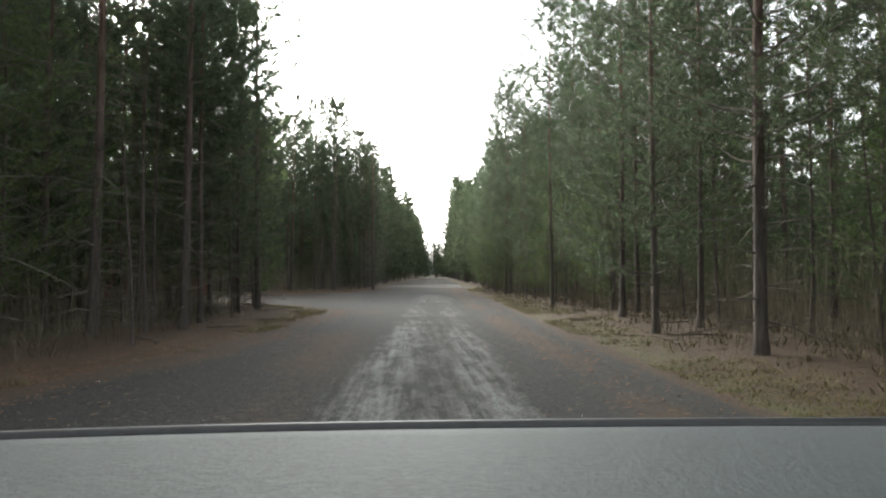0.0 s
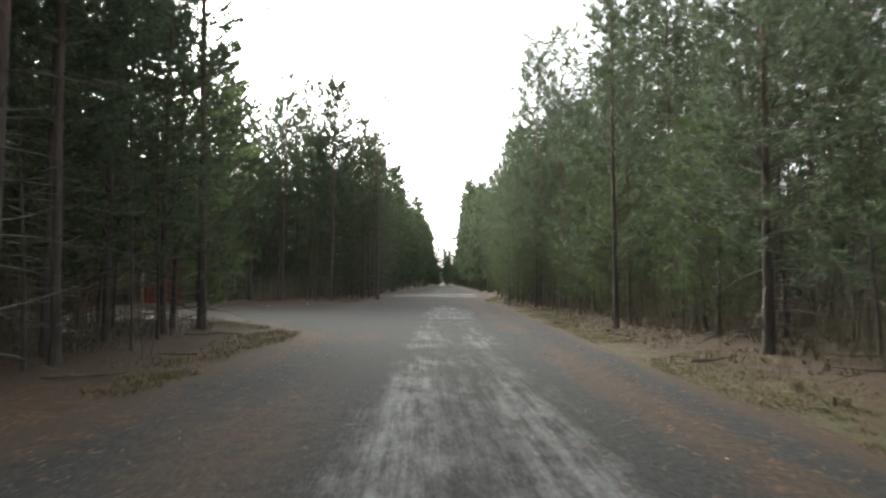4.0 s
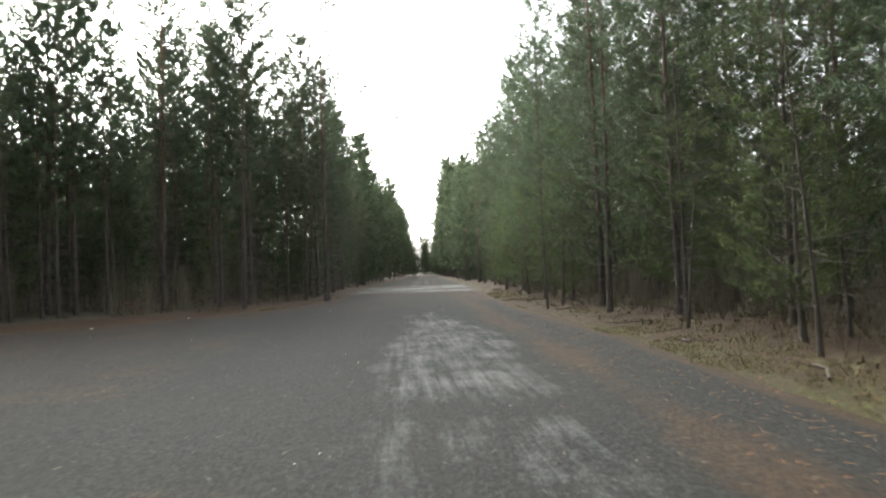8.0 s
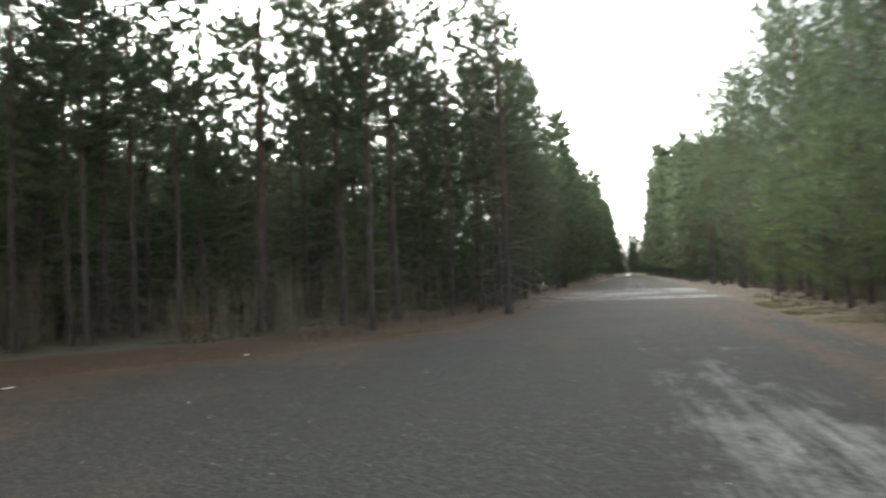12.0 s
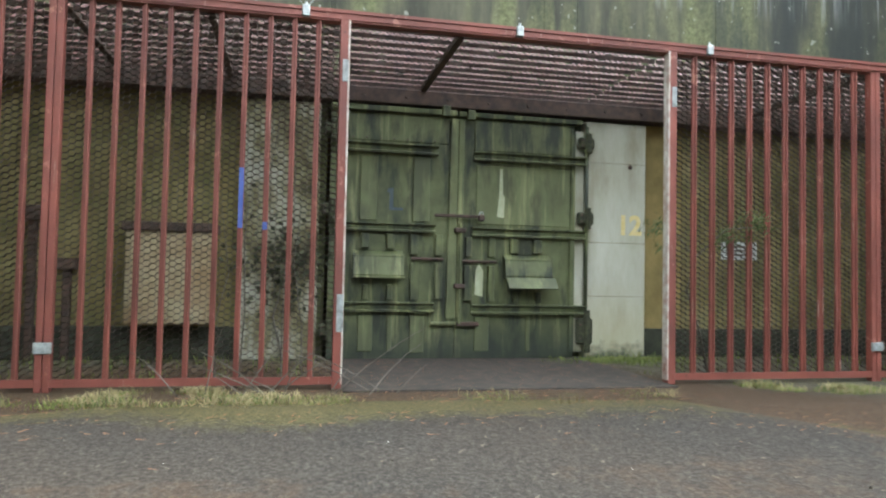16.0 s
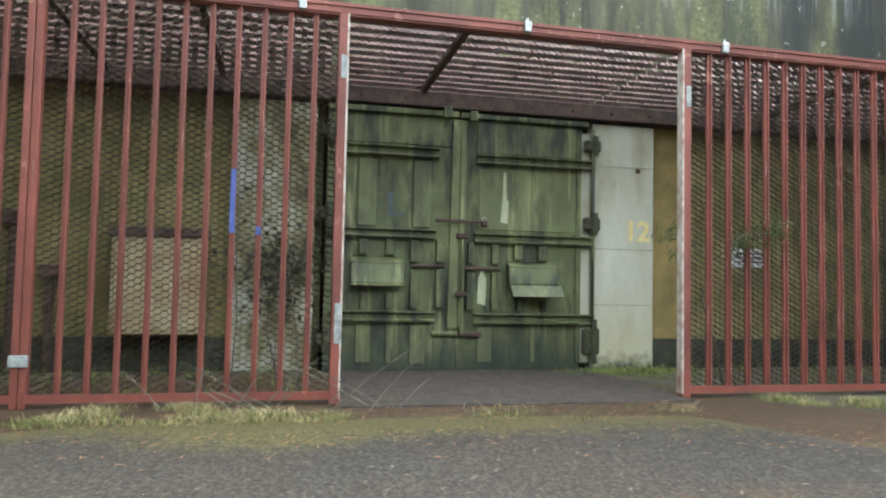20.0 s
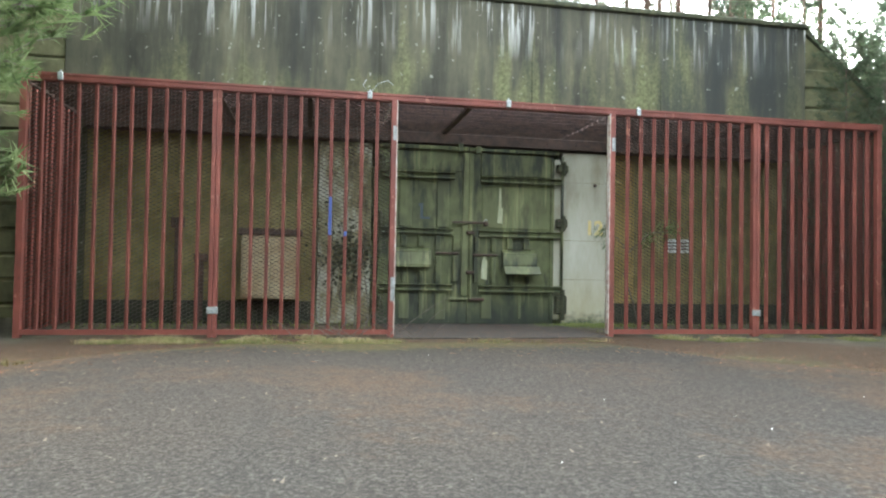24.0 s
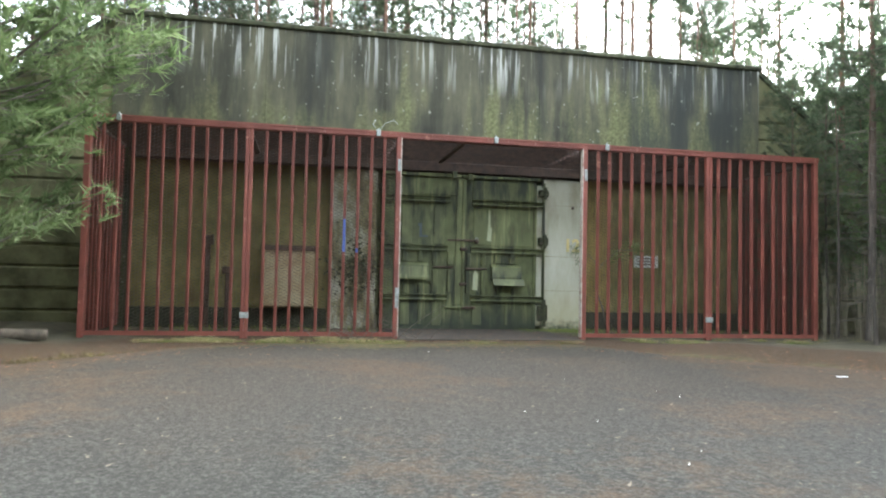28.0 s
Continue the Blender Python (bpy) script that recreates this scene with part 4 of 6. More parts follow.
# rails
for a, b in ((Y0, YL), (YR, Y1)):
    part("bottom_rail", extrude_y(Geo(), [(CAGE - 0.05, 0.05), (CAGE + 0.045, 0.05), (CAGE + 0.045, 0.13), (CAGE + 0.03, 0.13), (CAGE + 0.03, 0.065), (CAGE - 0.05, 0.065)], a, b), RED, cage)
part("top_rail", extrude_y(Geo(), [(CAGE - 0.06, TOP - 0.07), (CAGE + 0.05, TOP - 0.07), (CAGE + 0.05, TOP - 0.05), (CAGE + 0.065, TOP - 0.05), (CAGE + 0.065, TOP + 0.015), (CAGE + 0.08, TOP + 0.015), (CAGE + 0.08, TOP + 0.05), (CAGE - 0.06, TOP + 0.05)], Y0 - 0.05, Y1 + 0.05), RED, cage, "long red top rail")
for y in (28.0, 32.72, 35.1, 37.5):
    c = part("rail_clamp", box(Geo(), CAGE - 0.02, CAGE + 0.1, y - 0.04, y + 0.04, TOP - 0.06, TOP + 0.062, 0.008), STEEL, cage, "shiny galvanised clamp")
    part("clamp_bolt", tube(Geo(), [(CAGE + 0.06, y, TOP + 0.06), (CAGE + 0.06, y, TOP + 0.1)], [0.016, 0.014], 6), STEEL, c)
for y in (Y0, 30.3, 31.75, 34.45, 39.88, Y1):
    part("roof_beam", box(Geo(), FACE + 0.1, CAGE - 0.06, y - 0.04, y + 0.04, TOP - 0.1, TOP - 0.02, 0.006), DARKSTEEL, cage, "dark cross beam")
part("wall_angle", box(Geo(), FACE + 0.0, FACE + 0.08, Y0, Y1, TOP - 0.06, TOP + 0.02, 0.006), DARKSTEEL, cage)


def expanded_metal(u0, u1, v0, v1, put, lw=0.11, sw=0.068, strand=0.013, skew=0.008):
    """Expanded metal between two edges: staggered slots of twisted ribbons."""
    g = Geo()
    rows = int((v1 - v0) / sw * 2)
    cols = int((u1 - u0) / lw) + 1
    h = sw / 2
    for r in range(rows):
        base = v0 + r * h
        shift = 0.5 * lw * (r % 2)
        for c in range(cols):
            u = u0 + c * lw + shift
            # a short bond and two legs to the next row
            for (ua, va, ub, vb) in ((u - 0.16 * lw, base, u + 0.16 * lw, base), (u + 0.16 * lw, base, u + 0.34 * lw, base + h), (u - 0.16 * lw, base, u - 0.34 * lw, base + h)):
                if max(ua, ub) > u1 or min(ua, ub) < u0 or vb > v1:
                    continue
                k = len(g.v)
                w = strand * 0.5
                g.v.extend((put(ua, va - w, -skew), put(ub, vb - w, -skew), put(ub, vb + w, skew), put(ua, va + w, skew)))
                g.f.append((k, k + 1, k + 2, k + 3))
    return g


def panel(g, label="rusty red expanded metal mesh", mat=None):
    return tagged(part("mesh_panel", g, mat or REDMESH, cage, label, fix=False), kind="stuff")


def ribbed_roof(y0, y1):
    """Rows of short twisted bonds, hung between thin legs, in ribs a quarter of a metre wide."""
    g = Geo()
    r = random.Random(int(y0 * 100))
    x, row = FACE + 0.12, 0
    while x < CAGE - 0.1:
        rib = (x - FACE) / 0.25 % 1.0
        z = TOP - 0.03 + 0.03 * rib
        if rib > 0.28:
            y = y0 + 0.038 * (row % 2) + 0.02
            while y < y1 - 0.06:
                if r.random() > 0.06:
                    k = len(g.v)
                    g.v.extend(((x - 0.008, y, z + 0.011), (x - 0.008, y + 0.05, z + 0.011), (x + 0.006, y + 0.05, z - 0.009), (x + 0.006, y, z - 0.009)))
                    g.f.append((k, k + 1, k + 2, k + 3))
                y += 0.076
        x += 0.0357
        row += 1
    return g


MX = CAGE - 0.06
for a, b in ((Y0, 30.3), (30.3, YL), (YR, 39.88), (39.88, Y1)):
    panel(expanded_metal(a + 0.03, b - 0.03, 0.1, TOP - 0.06, lambda u, v, w: (MX + w, u, v), lw=0.124, sw=0.064, strand=0.0105, skew=0.009))
for y in (Y0, Y1):
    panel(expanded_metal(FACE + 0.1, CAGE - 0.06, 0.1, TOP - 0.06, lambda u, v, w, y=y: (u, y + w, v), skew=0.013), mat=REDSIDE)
    for x in np.arange(FACE + 0.3, CAGE - 0.1, 0.247):
        bar_at(y, float(x))
for a, b in ((Y0, 30.3), (30.3, YL), (YL, 34.45), (34.45, YR), (YR, 39.88), (39.88, Y1)):
    roof_sheet = ribbed_roof(a, b)
    for k in range(11):
        x = FACE + 0.07 + 0.25 * k
        if x < CAGE - 0.1:
            part("roof_rib", box(Geo(), x, x + 0.008, a + 0.01, b - 0.01, TOP - 0.075, TOP - 0.015, 0.002), DARKSTEEL, cage, "thin dark flange under the roof sheet")
    panel(roof_sheet, "ribbed sheet of red expanded metal, coloured paler as if lit", REDROOF)
part("paint_patch", box(Geo(), CAGE + 0.031, CAGE + 0.034, 32.085, 32.135, 1.67, 2.3, 0.0005), BLUE, cage, "blue paint smear on a bar")
part("paint_patch", box(Geo(), CAGE + 0.031, CAGE + 0.034, 32.335, 32.385, 1.66, 1.74, 0.0005), BLUE, cage, "blue paint smear on a bar")

# fittings on the wall behind the mesh
cabinet = thing("switch_cabinet", "cream-painted rusty switch cabinet on the ochre wall", "cabinet")
body = part("cabinet_body", box(Geo(), FACE + 0.03, FACE + 0.42, 30.5, 31.6, 0.5, 1.74, 0.015), CABINET, cabinet)
part("cabinet_door", box(Geo(), FACE + 0.42, FACE + 0.435, 30.55, 31.04, 0.56, 1.68, 0.006), CABINET, cabinet)
part("cabinet_door", box(Geo(), FACE + 0.42, FACE + 0.435, 31.06, 31.55, 0.56, 1.68, 0.006), CABINET, cabinet)
part("cabinet_top", box(Geo(), FACE + 0.03, FACE + 0.46, 30.45, 31.65, 1.74, 1.86, 0.01), DARKSTEEL, cabinet, "dark rusty cabinet lid")
for y in (29.28, 29.72):
    pipe = thing("cable_duct", "dark steel cable duct rising from the ground", "pipe", "cable ducts")
    part("duct", box(Geo(), FACE + 0.04, FACE + 0.12, y - 0.05, y + 0.05, 0.0, 1.85 if y < 29.5 else 1.2, 0.01), DARKSTEEL, pipe)
    part("junction_box", box(Geo(), FACE + 0.03, FACE + 0.16, y - 0.12, y + 0.12, 1.85 if y < 29.5 else 1.2, 2.05 if y < 29.5 else 1.36, 0.012), DARKSTEEL, pipe)
sign = thing("wall_sign", "small white metal sign on the ochre wall", "sign")
part("plate", box(Geo(), FACE + 0.03, FACE + 0.042, 39.5, 40.16, 1.58, 1.88, 0.003), SIGNGREY, sign)
for z in (1.66, 1.73, 1.8):
    part("text_bar", box(Geo(), FACE + 0.042, FACE + 0.0435, 39.58, 40.08, z - 0.014, z + 0.014, 0.0004), DARKSTEEL, sign, "unreadable dark line of writing")


# ---- small things about the cage ----
def needle_clump(g, rng, centre, size, count):
    for _ in range(count):
        p = Vector(centre) + Vector((rng.gauss(0, 0.35), rng.gauss(0, 0.5), rng.gauss(0, 0.4))) * size
        v = Vector((rng.gauss(0, 1), rng.gauss(0, 1), rng.gauss(0.3, 1))).normalized() * rng.uniform(0.08, 0.14)
        s = v.cross(Vector((0.3, 0.5, 0.8))).normalized() * 0.009
        k = len(g.v)
        g.v.extend((tuple(p - s), tuple(p + s), tuple(p + v)))
        g.f.append((k, k + 1, k + 2))


rng = random.Random(41)
sapling = thing("pine_sapling", "thin pine sapling with green needle tufts growing through the bars", "sapling")
g = Geo()
tube(g, [(-13.65, 37.75, 0.0), (-13.66, 37.62, 0.6), (-13.62, 37.42, 1.1), (-13.5, 37.45, 1.5), (-13.3, 37.75, 1.85), (-13.25, 38.1, 1.88)], [0.018, 0.016, 0.014, 0.012, 0.009, 0.005], 5)
tube(g, [(-13.5, 37.45, 1.5), (-13.45, 37.2, 1.75), (-13.5, 36.95, 1.85)], [0.011, 0.008, 0.005], 5)
part("stem", g, TWIG, sapling, smooth=True)
g = Geo()
for c, s, n in (((-13.22, 38.1, 1.9), 0.2, 170), ((-13.25, 37.72, 1.75), 0.15, 110), ((-13.5, 36.95, 1.85), 0.16, 110), ((-13.5, 37.0, 1.6), 0.1, 40)):
    needle_clump(g, rng, c, s, n)
tagged(part("needles", g, NEEDLE_YOUNG, sapling, fix=False), kind="stuff")

bramble = thing("bramble", "tangle of bare grey bramble canes at the gate post", "shrub")
for k in range(16):
    y = rng.uniform(31.6, 33.9)
    a, ln = rng.uniform(-1.2, 1.2), rng.uniform(0.4, 1.3)
    up = rng.uniform(0.3, 1.0)
    base_p = Vector((-13.15 + rng.uniform(-0.05, 0.25), y, 0.0))
    pts = [base_p + Vector((0.06 * math.sin(k + f * 3), ln * math.sin(a) * f, ln * up * (f - 0.25 * f * f))) for f in (0, 0.35, 0.7, 1.0)]
    part("cane", tube(Geo(), pts, [0.007, 0.006, 0.005, 0.002], 4), TWIG, bramble)
for k in range(5):
    y = 31.9 + k * 0.22
    pts = [Vector((-13.5 + rng.uniform(-0.1, 0.03), y + rng.uniform(-0.1, 0.1) * f, (1.0 + 0.3 * k % 1.1) * f)) for f in (0, 0.6, 1.2, 1.9)]
    part("cane", tube(Geo(), pts, [0.008, 0.007, 0.006, 0.003], 4), TWIG, bramble)

vine = thing("climbing_plant", "dark leafy climber on the pale jamb behind the mesh", "plant")
g = Geo()
for k in range(240):
    y, z = 32.5 + rng.gauss(0, 0.28), 1.35 + rng.gauss(0, 0.3)
    a = rng.uniform(0, 6.28)
    p = Vector((FACE + 0.24 + rng.uniform(0, 0.18), y, z))
    u, w = Vector((0.3, math.cos(a), math.sin(a))) * 0.045, Vector((0.4, -math.sin(a), math.cos(a))) * 0.03
    k0 = len(g.v)
    g.v.extend((tuple(p - u), tuple(p + w), tuple(p + u), tuple(p - w)))
    g.f.append((k0, k0 + 1, k0 + 2, k0 + 3))
tagged(part("leaves", g, COPING, vine, fix=False), kind="stuff")
part("vine_stem", tube(Geo(), [(FACE + 0.22, 32.55, 0.0), (FACE + 0.24, 32.4, 0.6), (FACE + 0.24, 32.55, 1.2), (FACE + 0.23, 32.5, 1.9)], [0.018, 0.015, 0.012, 0.005], 5), TWIG, vine)

litter_piece = thing("plastic_scrap", "scrap of white plastic lying on the asphalt", "litter", at=(-7.76, 38.3, 0.02))
part("scrap", box(Geo(), -0.025, 0.025, -0.075, 0.075, 0.0, 0.01, 0.004), PAPER, litter_piece)
for x, y in ((-6.4, 41.9), (-11.0, 44.6)):
    piece = thing("paper_scrap", "small pale scrap lying among needles", "litter", at=(x, y, 0.02))
    part("scrap", box(Geo(), -0.02, 0.03, -0.07, 0.06, 0.0, 0.01, 0.004), PAPER, piece)

log = thing("fallen_log", "dark rotten log lying beside the cage", "log")
part("log_body", tube(Geo(), [(-12.3, 23.6, 0.12), (-12.45, 24.8, 0.14), (-12.5, 26.3, 0.13), (-12.55, 27.2, 0.12)], [0.1, 0.11, 0.1, 0.09], 9), STICK, log, smooth=True)

leafy = thing("oak_sapling", "small sapling holding rust-brown dead leaves", "sapling", at=(-9.12, 45.0, 0))
g = Geo()
tube(g, [(0, 0, 0), (0.03, 0.02, 0.3), (0.0, 0.05, 0.7)], [0.01, 0.008, 0.003], 5)
part("stem", g, TWIG, leafy)
g = Geo()
for k in range(90):
    p = Vector((rng.gauss(0, 0.22), rng.gauss(0, 0.22), abs(rng.gauss(0.42, 0.16))))
    a, b = rng.uniform(0, 6.28), rng.uniform(-0.6, 0.6)
    u, w = Vector((math.cos(a), math.sin(a), b)) * 0.05, Vector((-math.sin(a), math.cos(a), -b)) * 0.025
    k0 = len(g.v)
    g.v.extend((tuple(p - u), tuple(p + w), tuple(p + u), tuple(p - w)))
    g.f.append((k0, k0 + 1, k0 + 2, k0 + 3))
tagged(part("leaves", g, BROWNLEAF, leafy, fix=False), kind="stuff")

wire = thing("wire", "loose end of bright wire twisted on the top rail", "wire")
part("strand", tube(Geo(), [(CAGE + 0.05, 32.74, TOP + 0.06), (CAGE + 0.08, 32.85, TOP + 0.2), (CAGE + 0.03, 33.02, TOP + 0.28), (CAGE + 0.06, 33.1, TOP + 0.2)], [0.006] * 4, 5), STEEL, wire)
part("strand", tube(Geo(), [(CAGE + 0.05, 32.7, TOP + 0.06), (CAGE + 0.1, 32.6, TOP + 0.16), (CAGE + 0.06, 32.66, TOP + 0.26)], [0.006] * 3, 5), STEEL, wire)


# ---- trees ----
def pine_parts(seed, h, live_from, reach, radius, whorl=0.5, dead=0.7, tufts=5, needles=7, needle=0.17, width=0.02, sides=7, lean=0.0, bushy=0.35, coarse=False, low=0.55):
    """Trunk, bare limbs and needles of one Scots pine, as three Geo."""
    rng = random.Random(seed)
    trunk, limbs, crown = Geo(), Geo(), Geo()
    ph = rng.uniform(0, 6.28)

    def axis(z):
        t = z / h
        return Vector((lean * t * h * 0.1 + 0.10 * math.sin(ph + 3.0 * t), 0.10 * math.cos(ph * 1.7 + 2.6 * t) - 0.1 * math.cos(ph * 1.7), z))
    zs = [-0.3, 0.05, 0.35] + [h * k / 9 for k in range(1, 10)] + [h]
    zs = sorted(set(zs))
    radii = [radius * (1.35 if z < 0.06 else 1.08 if z < 0.4 else 1.0) * max(0.06, max(0.0, 1 - max(0, z) / h) ** 0.8) for z in zs]
    tube(trunk, [axis(max(z, -0.3)) for z in zs], radii, sides)

    def tuft(p, d, size):
        d = (d + Vector((0, 0, 0.35))).normalized()
        for _ in range(needles):
            r = Vector((rng.gauss(0, 1), rng.gauss(0, 1), rng.gauss(0, 1))).normalized()
            v = (d * 0.8 + r).normalized() * size * rng.uniform(0.6, 1.15)
            s = v.cross(r).normalized() * width * rng.uniform(0.7, 1.3)
            k = len(crown.v)
            q = p + d * size * rng.uniform(-0.8, 0.35)
            crown.v.extend((tuple(q - s), tuple(q + s), tuple(q + v)))
            crown.f.append((k, k + 1, k + 2))

    z = 0.5
    while z < h - 0.15:
        live = z > live_from + rng.uniform(-0.6, 0.6)
        t = max(0.0, (z - live_from) / max(0.1, h - live_from))
        count = rng.choice((3, 4, 5, 5))
        turn = rng.uniform(0, 6.28)
        for b in range(count):
            if not live and rng.random() > dead:
                continue
            a = turn + b * 6.283 / count + rng.uniform(-0.35, 0.35)
            out = Vector((math.cos(a), math.sin(a), 0))
            start = axis(z + rng.uniform(-0.12, 0.12))
            if live:
                length = reach * (0.30 + 0.95 * (1 - t) ** 0.75) * rng.uniform(0.65, 1.15) * min(1.0, low + 2.2 * t)
                rise = 0.15 + 0.75 * t + rng.uniform(-0.15, 0.15)
                curve = 0.25
            else:
                length = reach * rng.uniform(0.35, 0.95)
                rise = rng.uniform(-0.25, 0.25)
                curve = rng.uniform(-0.25, 0.1)
            pts = []
            for k in range(4):
                f = k / 3
                pts.append(start + out * length * f + Vector((0, 0, length * (rise * f + curve * f * f))) + Vector((rng.uniform(-1, 1), rng.uniform(-1, 1), rng.uniform(-1, 1))) * 0.05 * f * length)
            r0 = max(0.008, radius * (0.24 if live else 0.17) * (1 - 0.6 * z / h))
            if coarse:
                k = len(limbs.v)
                w = Vector((0, 0, r0 * 1.2))
                limbs.v.extend((tuple(pts[0] - w), tuple(pts[0] + w), tuple(pts[3])))
                limbs.f.append((k, k + 1, k + 2))
            else:
                tube(limbs, pts, [r0, r0 * 0.75, r0 * 0.5, r0 * 0.2], 3, False)
            n_side = tufts if live else 2
            for q in range(n_side):
                f = 0.3 + 0.7 * (q + rng.random()) / n_side
                i = min(2, int(f * 3))
                p = pts[i].lerp(pts[i + 1], f * 3 - i)
                side = Vector((-out.y, out.x, 0)) * rng.choice((-1, 1))
                d = (out * 0.7 + side * rng.uniform(0.3, 1.0) + Vector((0, 0, rng.uniform(-0.1, 0.6)))).normalized()
                ln = length * rng.uniform(0.18, 0.38) * (1.25 - f * 0.6)
                e = p + d * ln
                if not coarse:
                    k = len(limbs.v)
                    w = Vector((0, 0, 0.006))
                    limbs.v.extend((tuple(p - w), tuple(p + w), tuple(e)))
                    limbs.f.append((k, k + 1, k + 2))
                if live:
                    tuft(e, d, needle)
                    for _ in range(2 + (rng.random() < bushy)):
                        off = Vector((rng.uniform(-1, 1), rng.uniform(-1, 1), rng.uniform(-0.7, 1))) * 0.11
                        tuft(p.lerp(e, rng.uniform(0.1, 0.95)) + off, d, needle)
            if live:
                tuft(pts[3], (pts[3] - pts[2]).normalized(), needle * 1.1)
                tuft(pts[2].lerp(pts[3], 0.5), (pts[3] - pts[2]).normalized(), needle)
        z += whorl * rng.uniform(0.75, 1.25)
    top = axis(h)
    for _ in range(4):
        tuft(top - Vector((0, 0, rng.uniform(0, 0.3))), Vector((0, 0, 1)), needle)
    return trunk, limbs, crown


def make_pine(name, label, group, needle_mat=None, **kw):
    trunk, limbs, crown = pine_parts(**kw)
    tree = thing(name, label, "tree", group)
    part("trunk", trunk, BARK, tree, smooth=True, fix=False)
    tagged(part("branchwork", limbs, TWIG, tree, fix=False), kind="stuff")
    tagged(part("crown", crown, needle_mat or NEEDLE, tree, fix=False), kind="stuff")
    return tree


EDGE_LABEL = "roadside Scots pine with green needles reaching low"
INNER_LABEL = "tall slender Scots pine, bare trunk below its crown"
edge_pines = [make_pine("pine_tree", EDGE_LABEL, "roadside pines", seed=10 + k, h=h, live_from=lf, reach=r, radius=rad, whorl=0.42, dead=0.85, tufts=6, needles=10, needle=0.165, width=0.011, bushy=0.6, low=0.85)
              for k, (h, lf, r, rad) in enumerate(((13.5, 1.5, 1.8, 0.078), (14.5, 2.0, 2.0, 0.09), (11.5, 1.0, 1.7, 0.07), (15.0, 3.0, 2.0, 0.098)))]
inner_pines = [make_pine("pine_tree", INNER_LABEL, "forest pines", seed=30 + k, h=h, live_from=lf, reach=r, radius=rad, whorl=0.5, dead=0.95, tufts=7, needles=11, needle=0.17, width=0.0118, bushy=0.6)
               for k, (h, lf, r, rad) in enumerate(((14.5, 5.4, 1.7, 0.10), (13.5, 4.4, 1.6, 0.085), (15.5, 6.4, 1.8, 0.11), (12.5, 3.6, 1.4, 0.07), (15.0, 5.8, 1.9, 0.115)))]
young_pines = [make_pine("young_pine", "young bushy pine with fresh green needles to the ground", "young pines", NEEDLE_YOUNG, seed=50 + k, h=h, live_from=0.3, reach=r, radius=rad, whorl=0.3, dead=0.5, tufts=7, needles=8, needle=0.13, width=0.0075, bushy=0.7)
               for k, (h, r, rad) in enumerate(((7.5, 2.5, 0.09), (3.2, 1.0, 0.05), (4.8, 1.5, 0.06)))]
thin_trees = [make_pine("thin_pine", "thin dead young tree with bare twigs", "thin trees", seed=60 + k, h=h, live_from=h, reach=0.8, radius=rad, whorl=0.3, dead=0.9, tufts=2, needles=3, needle=0.1, width=0.01)
              for k, (h, rad) in enumerate(((5.0, 0.03), (7.0, 0.042)))]
near_pine = make_pine("young_pine", "large young pine with fresh light green needles", "young pines", NEEDLE_NEAR, seed=58, h=7.8, live_from=0.2, reach=2.4, radius=0.09, whorl=0.24, dead=0.5, tufts=11, needles=13, needle=0.15, width=0.0105, bushy=0.9)
used = set()
tree_rng = random.Random(5)


def ground_at(x, y):
    if x < FACE - 0.7 and 14 < y < 56:
        return max(ground_height(x, y), mound_height(x, y))
    return ground_height(x, y)


def plant(tree, x, y, scale=1.0, turn=None, tilt=0.0):
    m = Matrix.Translation((x, y, ground_at(x, y))) @ pose(0, 0, 0, tilt, 0, tree_rng.uniform(0, 360) if turn is None else turn) @ Matrix.Scale(scale, 4)
    if tree.name not in used:
        used.add(tree.name)
        tree.matrix_basis = m
        return tree
    return copy_thing(tree, m)


standing = []


def free(x, y, gap):
    return all((x - a) ** 2 + (y - b) ** 2 > gap * gap for a, b in standing)


def stand(tree, x, y, scale=1.0, tilt=0.0):
    standing.append((x, y))
    plant(tree, x, y, scale, None, tilt)


# trees past counting are joined
far_rng = random.Random(77)
far_models = [[block_of(p) for p in pine_parts(seed=90 + k, h=14.0 + 0.7 * k, live_from=(2.6, 4.2, 5.2, 2.0)[k], reach=2.0, radius=0.085, whorl=0.75, dead=0.45, tufts=3, needles=6, needle=0.24, width=0.024, sides=5, bushy=0.1, coarse=True)] for k in range(4)]
leafy_models = [[block_of(p) for p in pine_parts(seed=95 + k, h=13.5 + k, live_from=(1.5, 2.5, 1.0)[k], reach=2.0, radius=0.09, whorl=1.0, dead=0.3, tufts=2, needles=3, needle=0.6, width=0.1, sides=4, bushy=0.1, coarse=True)] for k in range(3)]
thicket_models = [[block_of(p) for p in pine_parts(seed=100 + k, h=3.2 + 0.9 * k, live_from=0.1, reach=1.5, radius=0.04, whorl=0.6, dead=0.3, tufts=2, needles=6, needle=0.27, width=0.026, sides=4, bushy=0.2, coarse=True)] for k in range(3)]


def join_trees(name, label, spots, models, needles=None):
    """Many trees as one thing: spots are (x, y, z, scale)."""
    blocks = [[], [], []]
    for x, y, z, s in spots:
        a = far_rng.uniform(0, 6.28)
        turn = np.array([[math.cos(a), -math.sin(a), 0], [math.sin(a), math.cos(a), 0], [0, 0, 1]]) * s
        for got, (v, f, n) in zip(blocks, models[far_rng.randrange(len(models))]):
            got.append((v @ turn.T + (x, y, z), f, n))
    ob = thing(name, label, "woods", kind="stuff")
    for title, got, m in (("trunks", blocks[0], BARK), ("branchwork", blocks[1], TWIG), ("crowns", blocks[2], needles or NEEDLE)):
        tagged(part(title, fast_mesh(title, got, m), None, ob), kind="stuff")


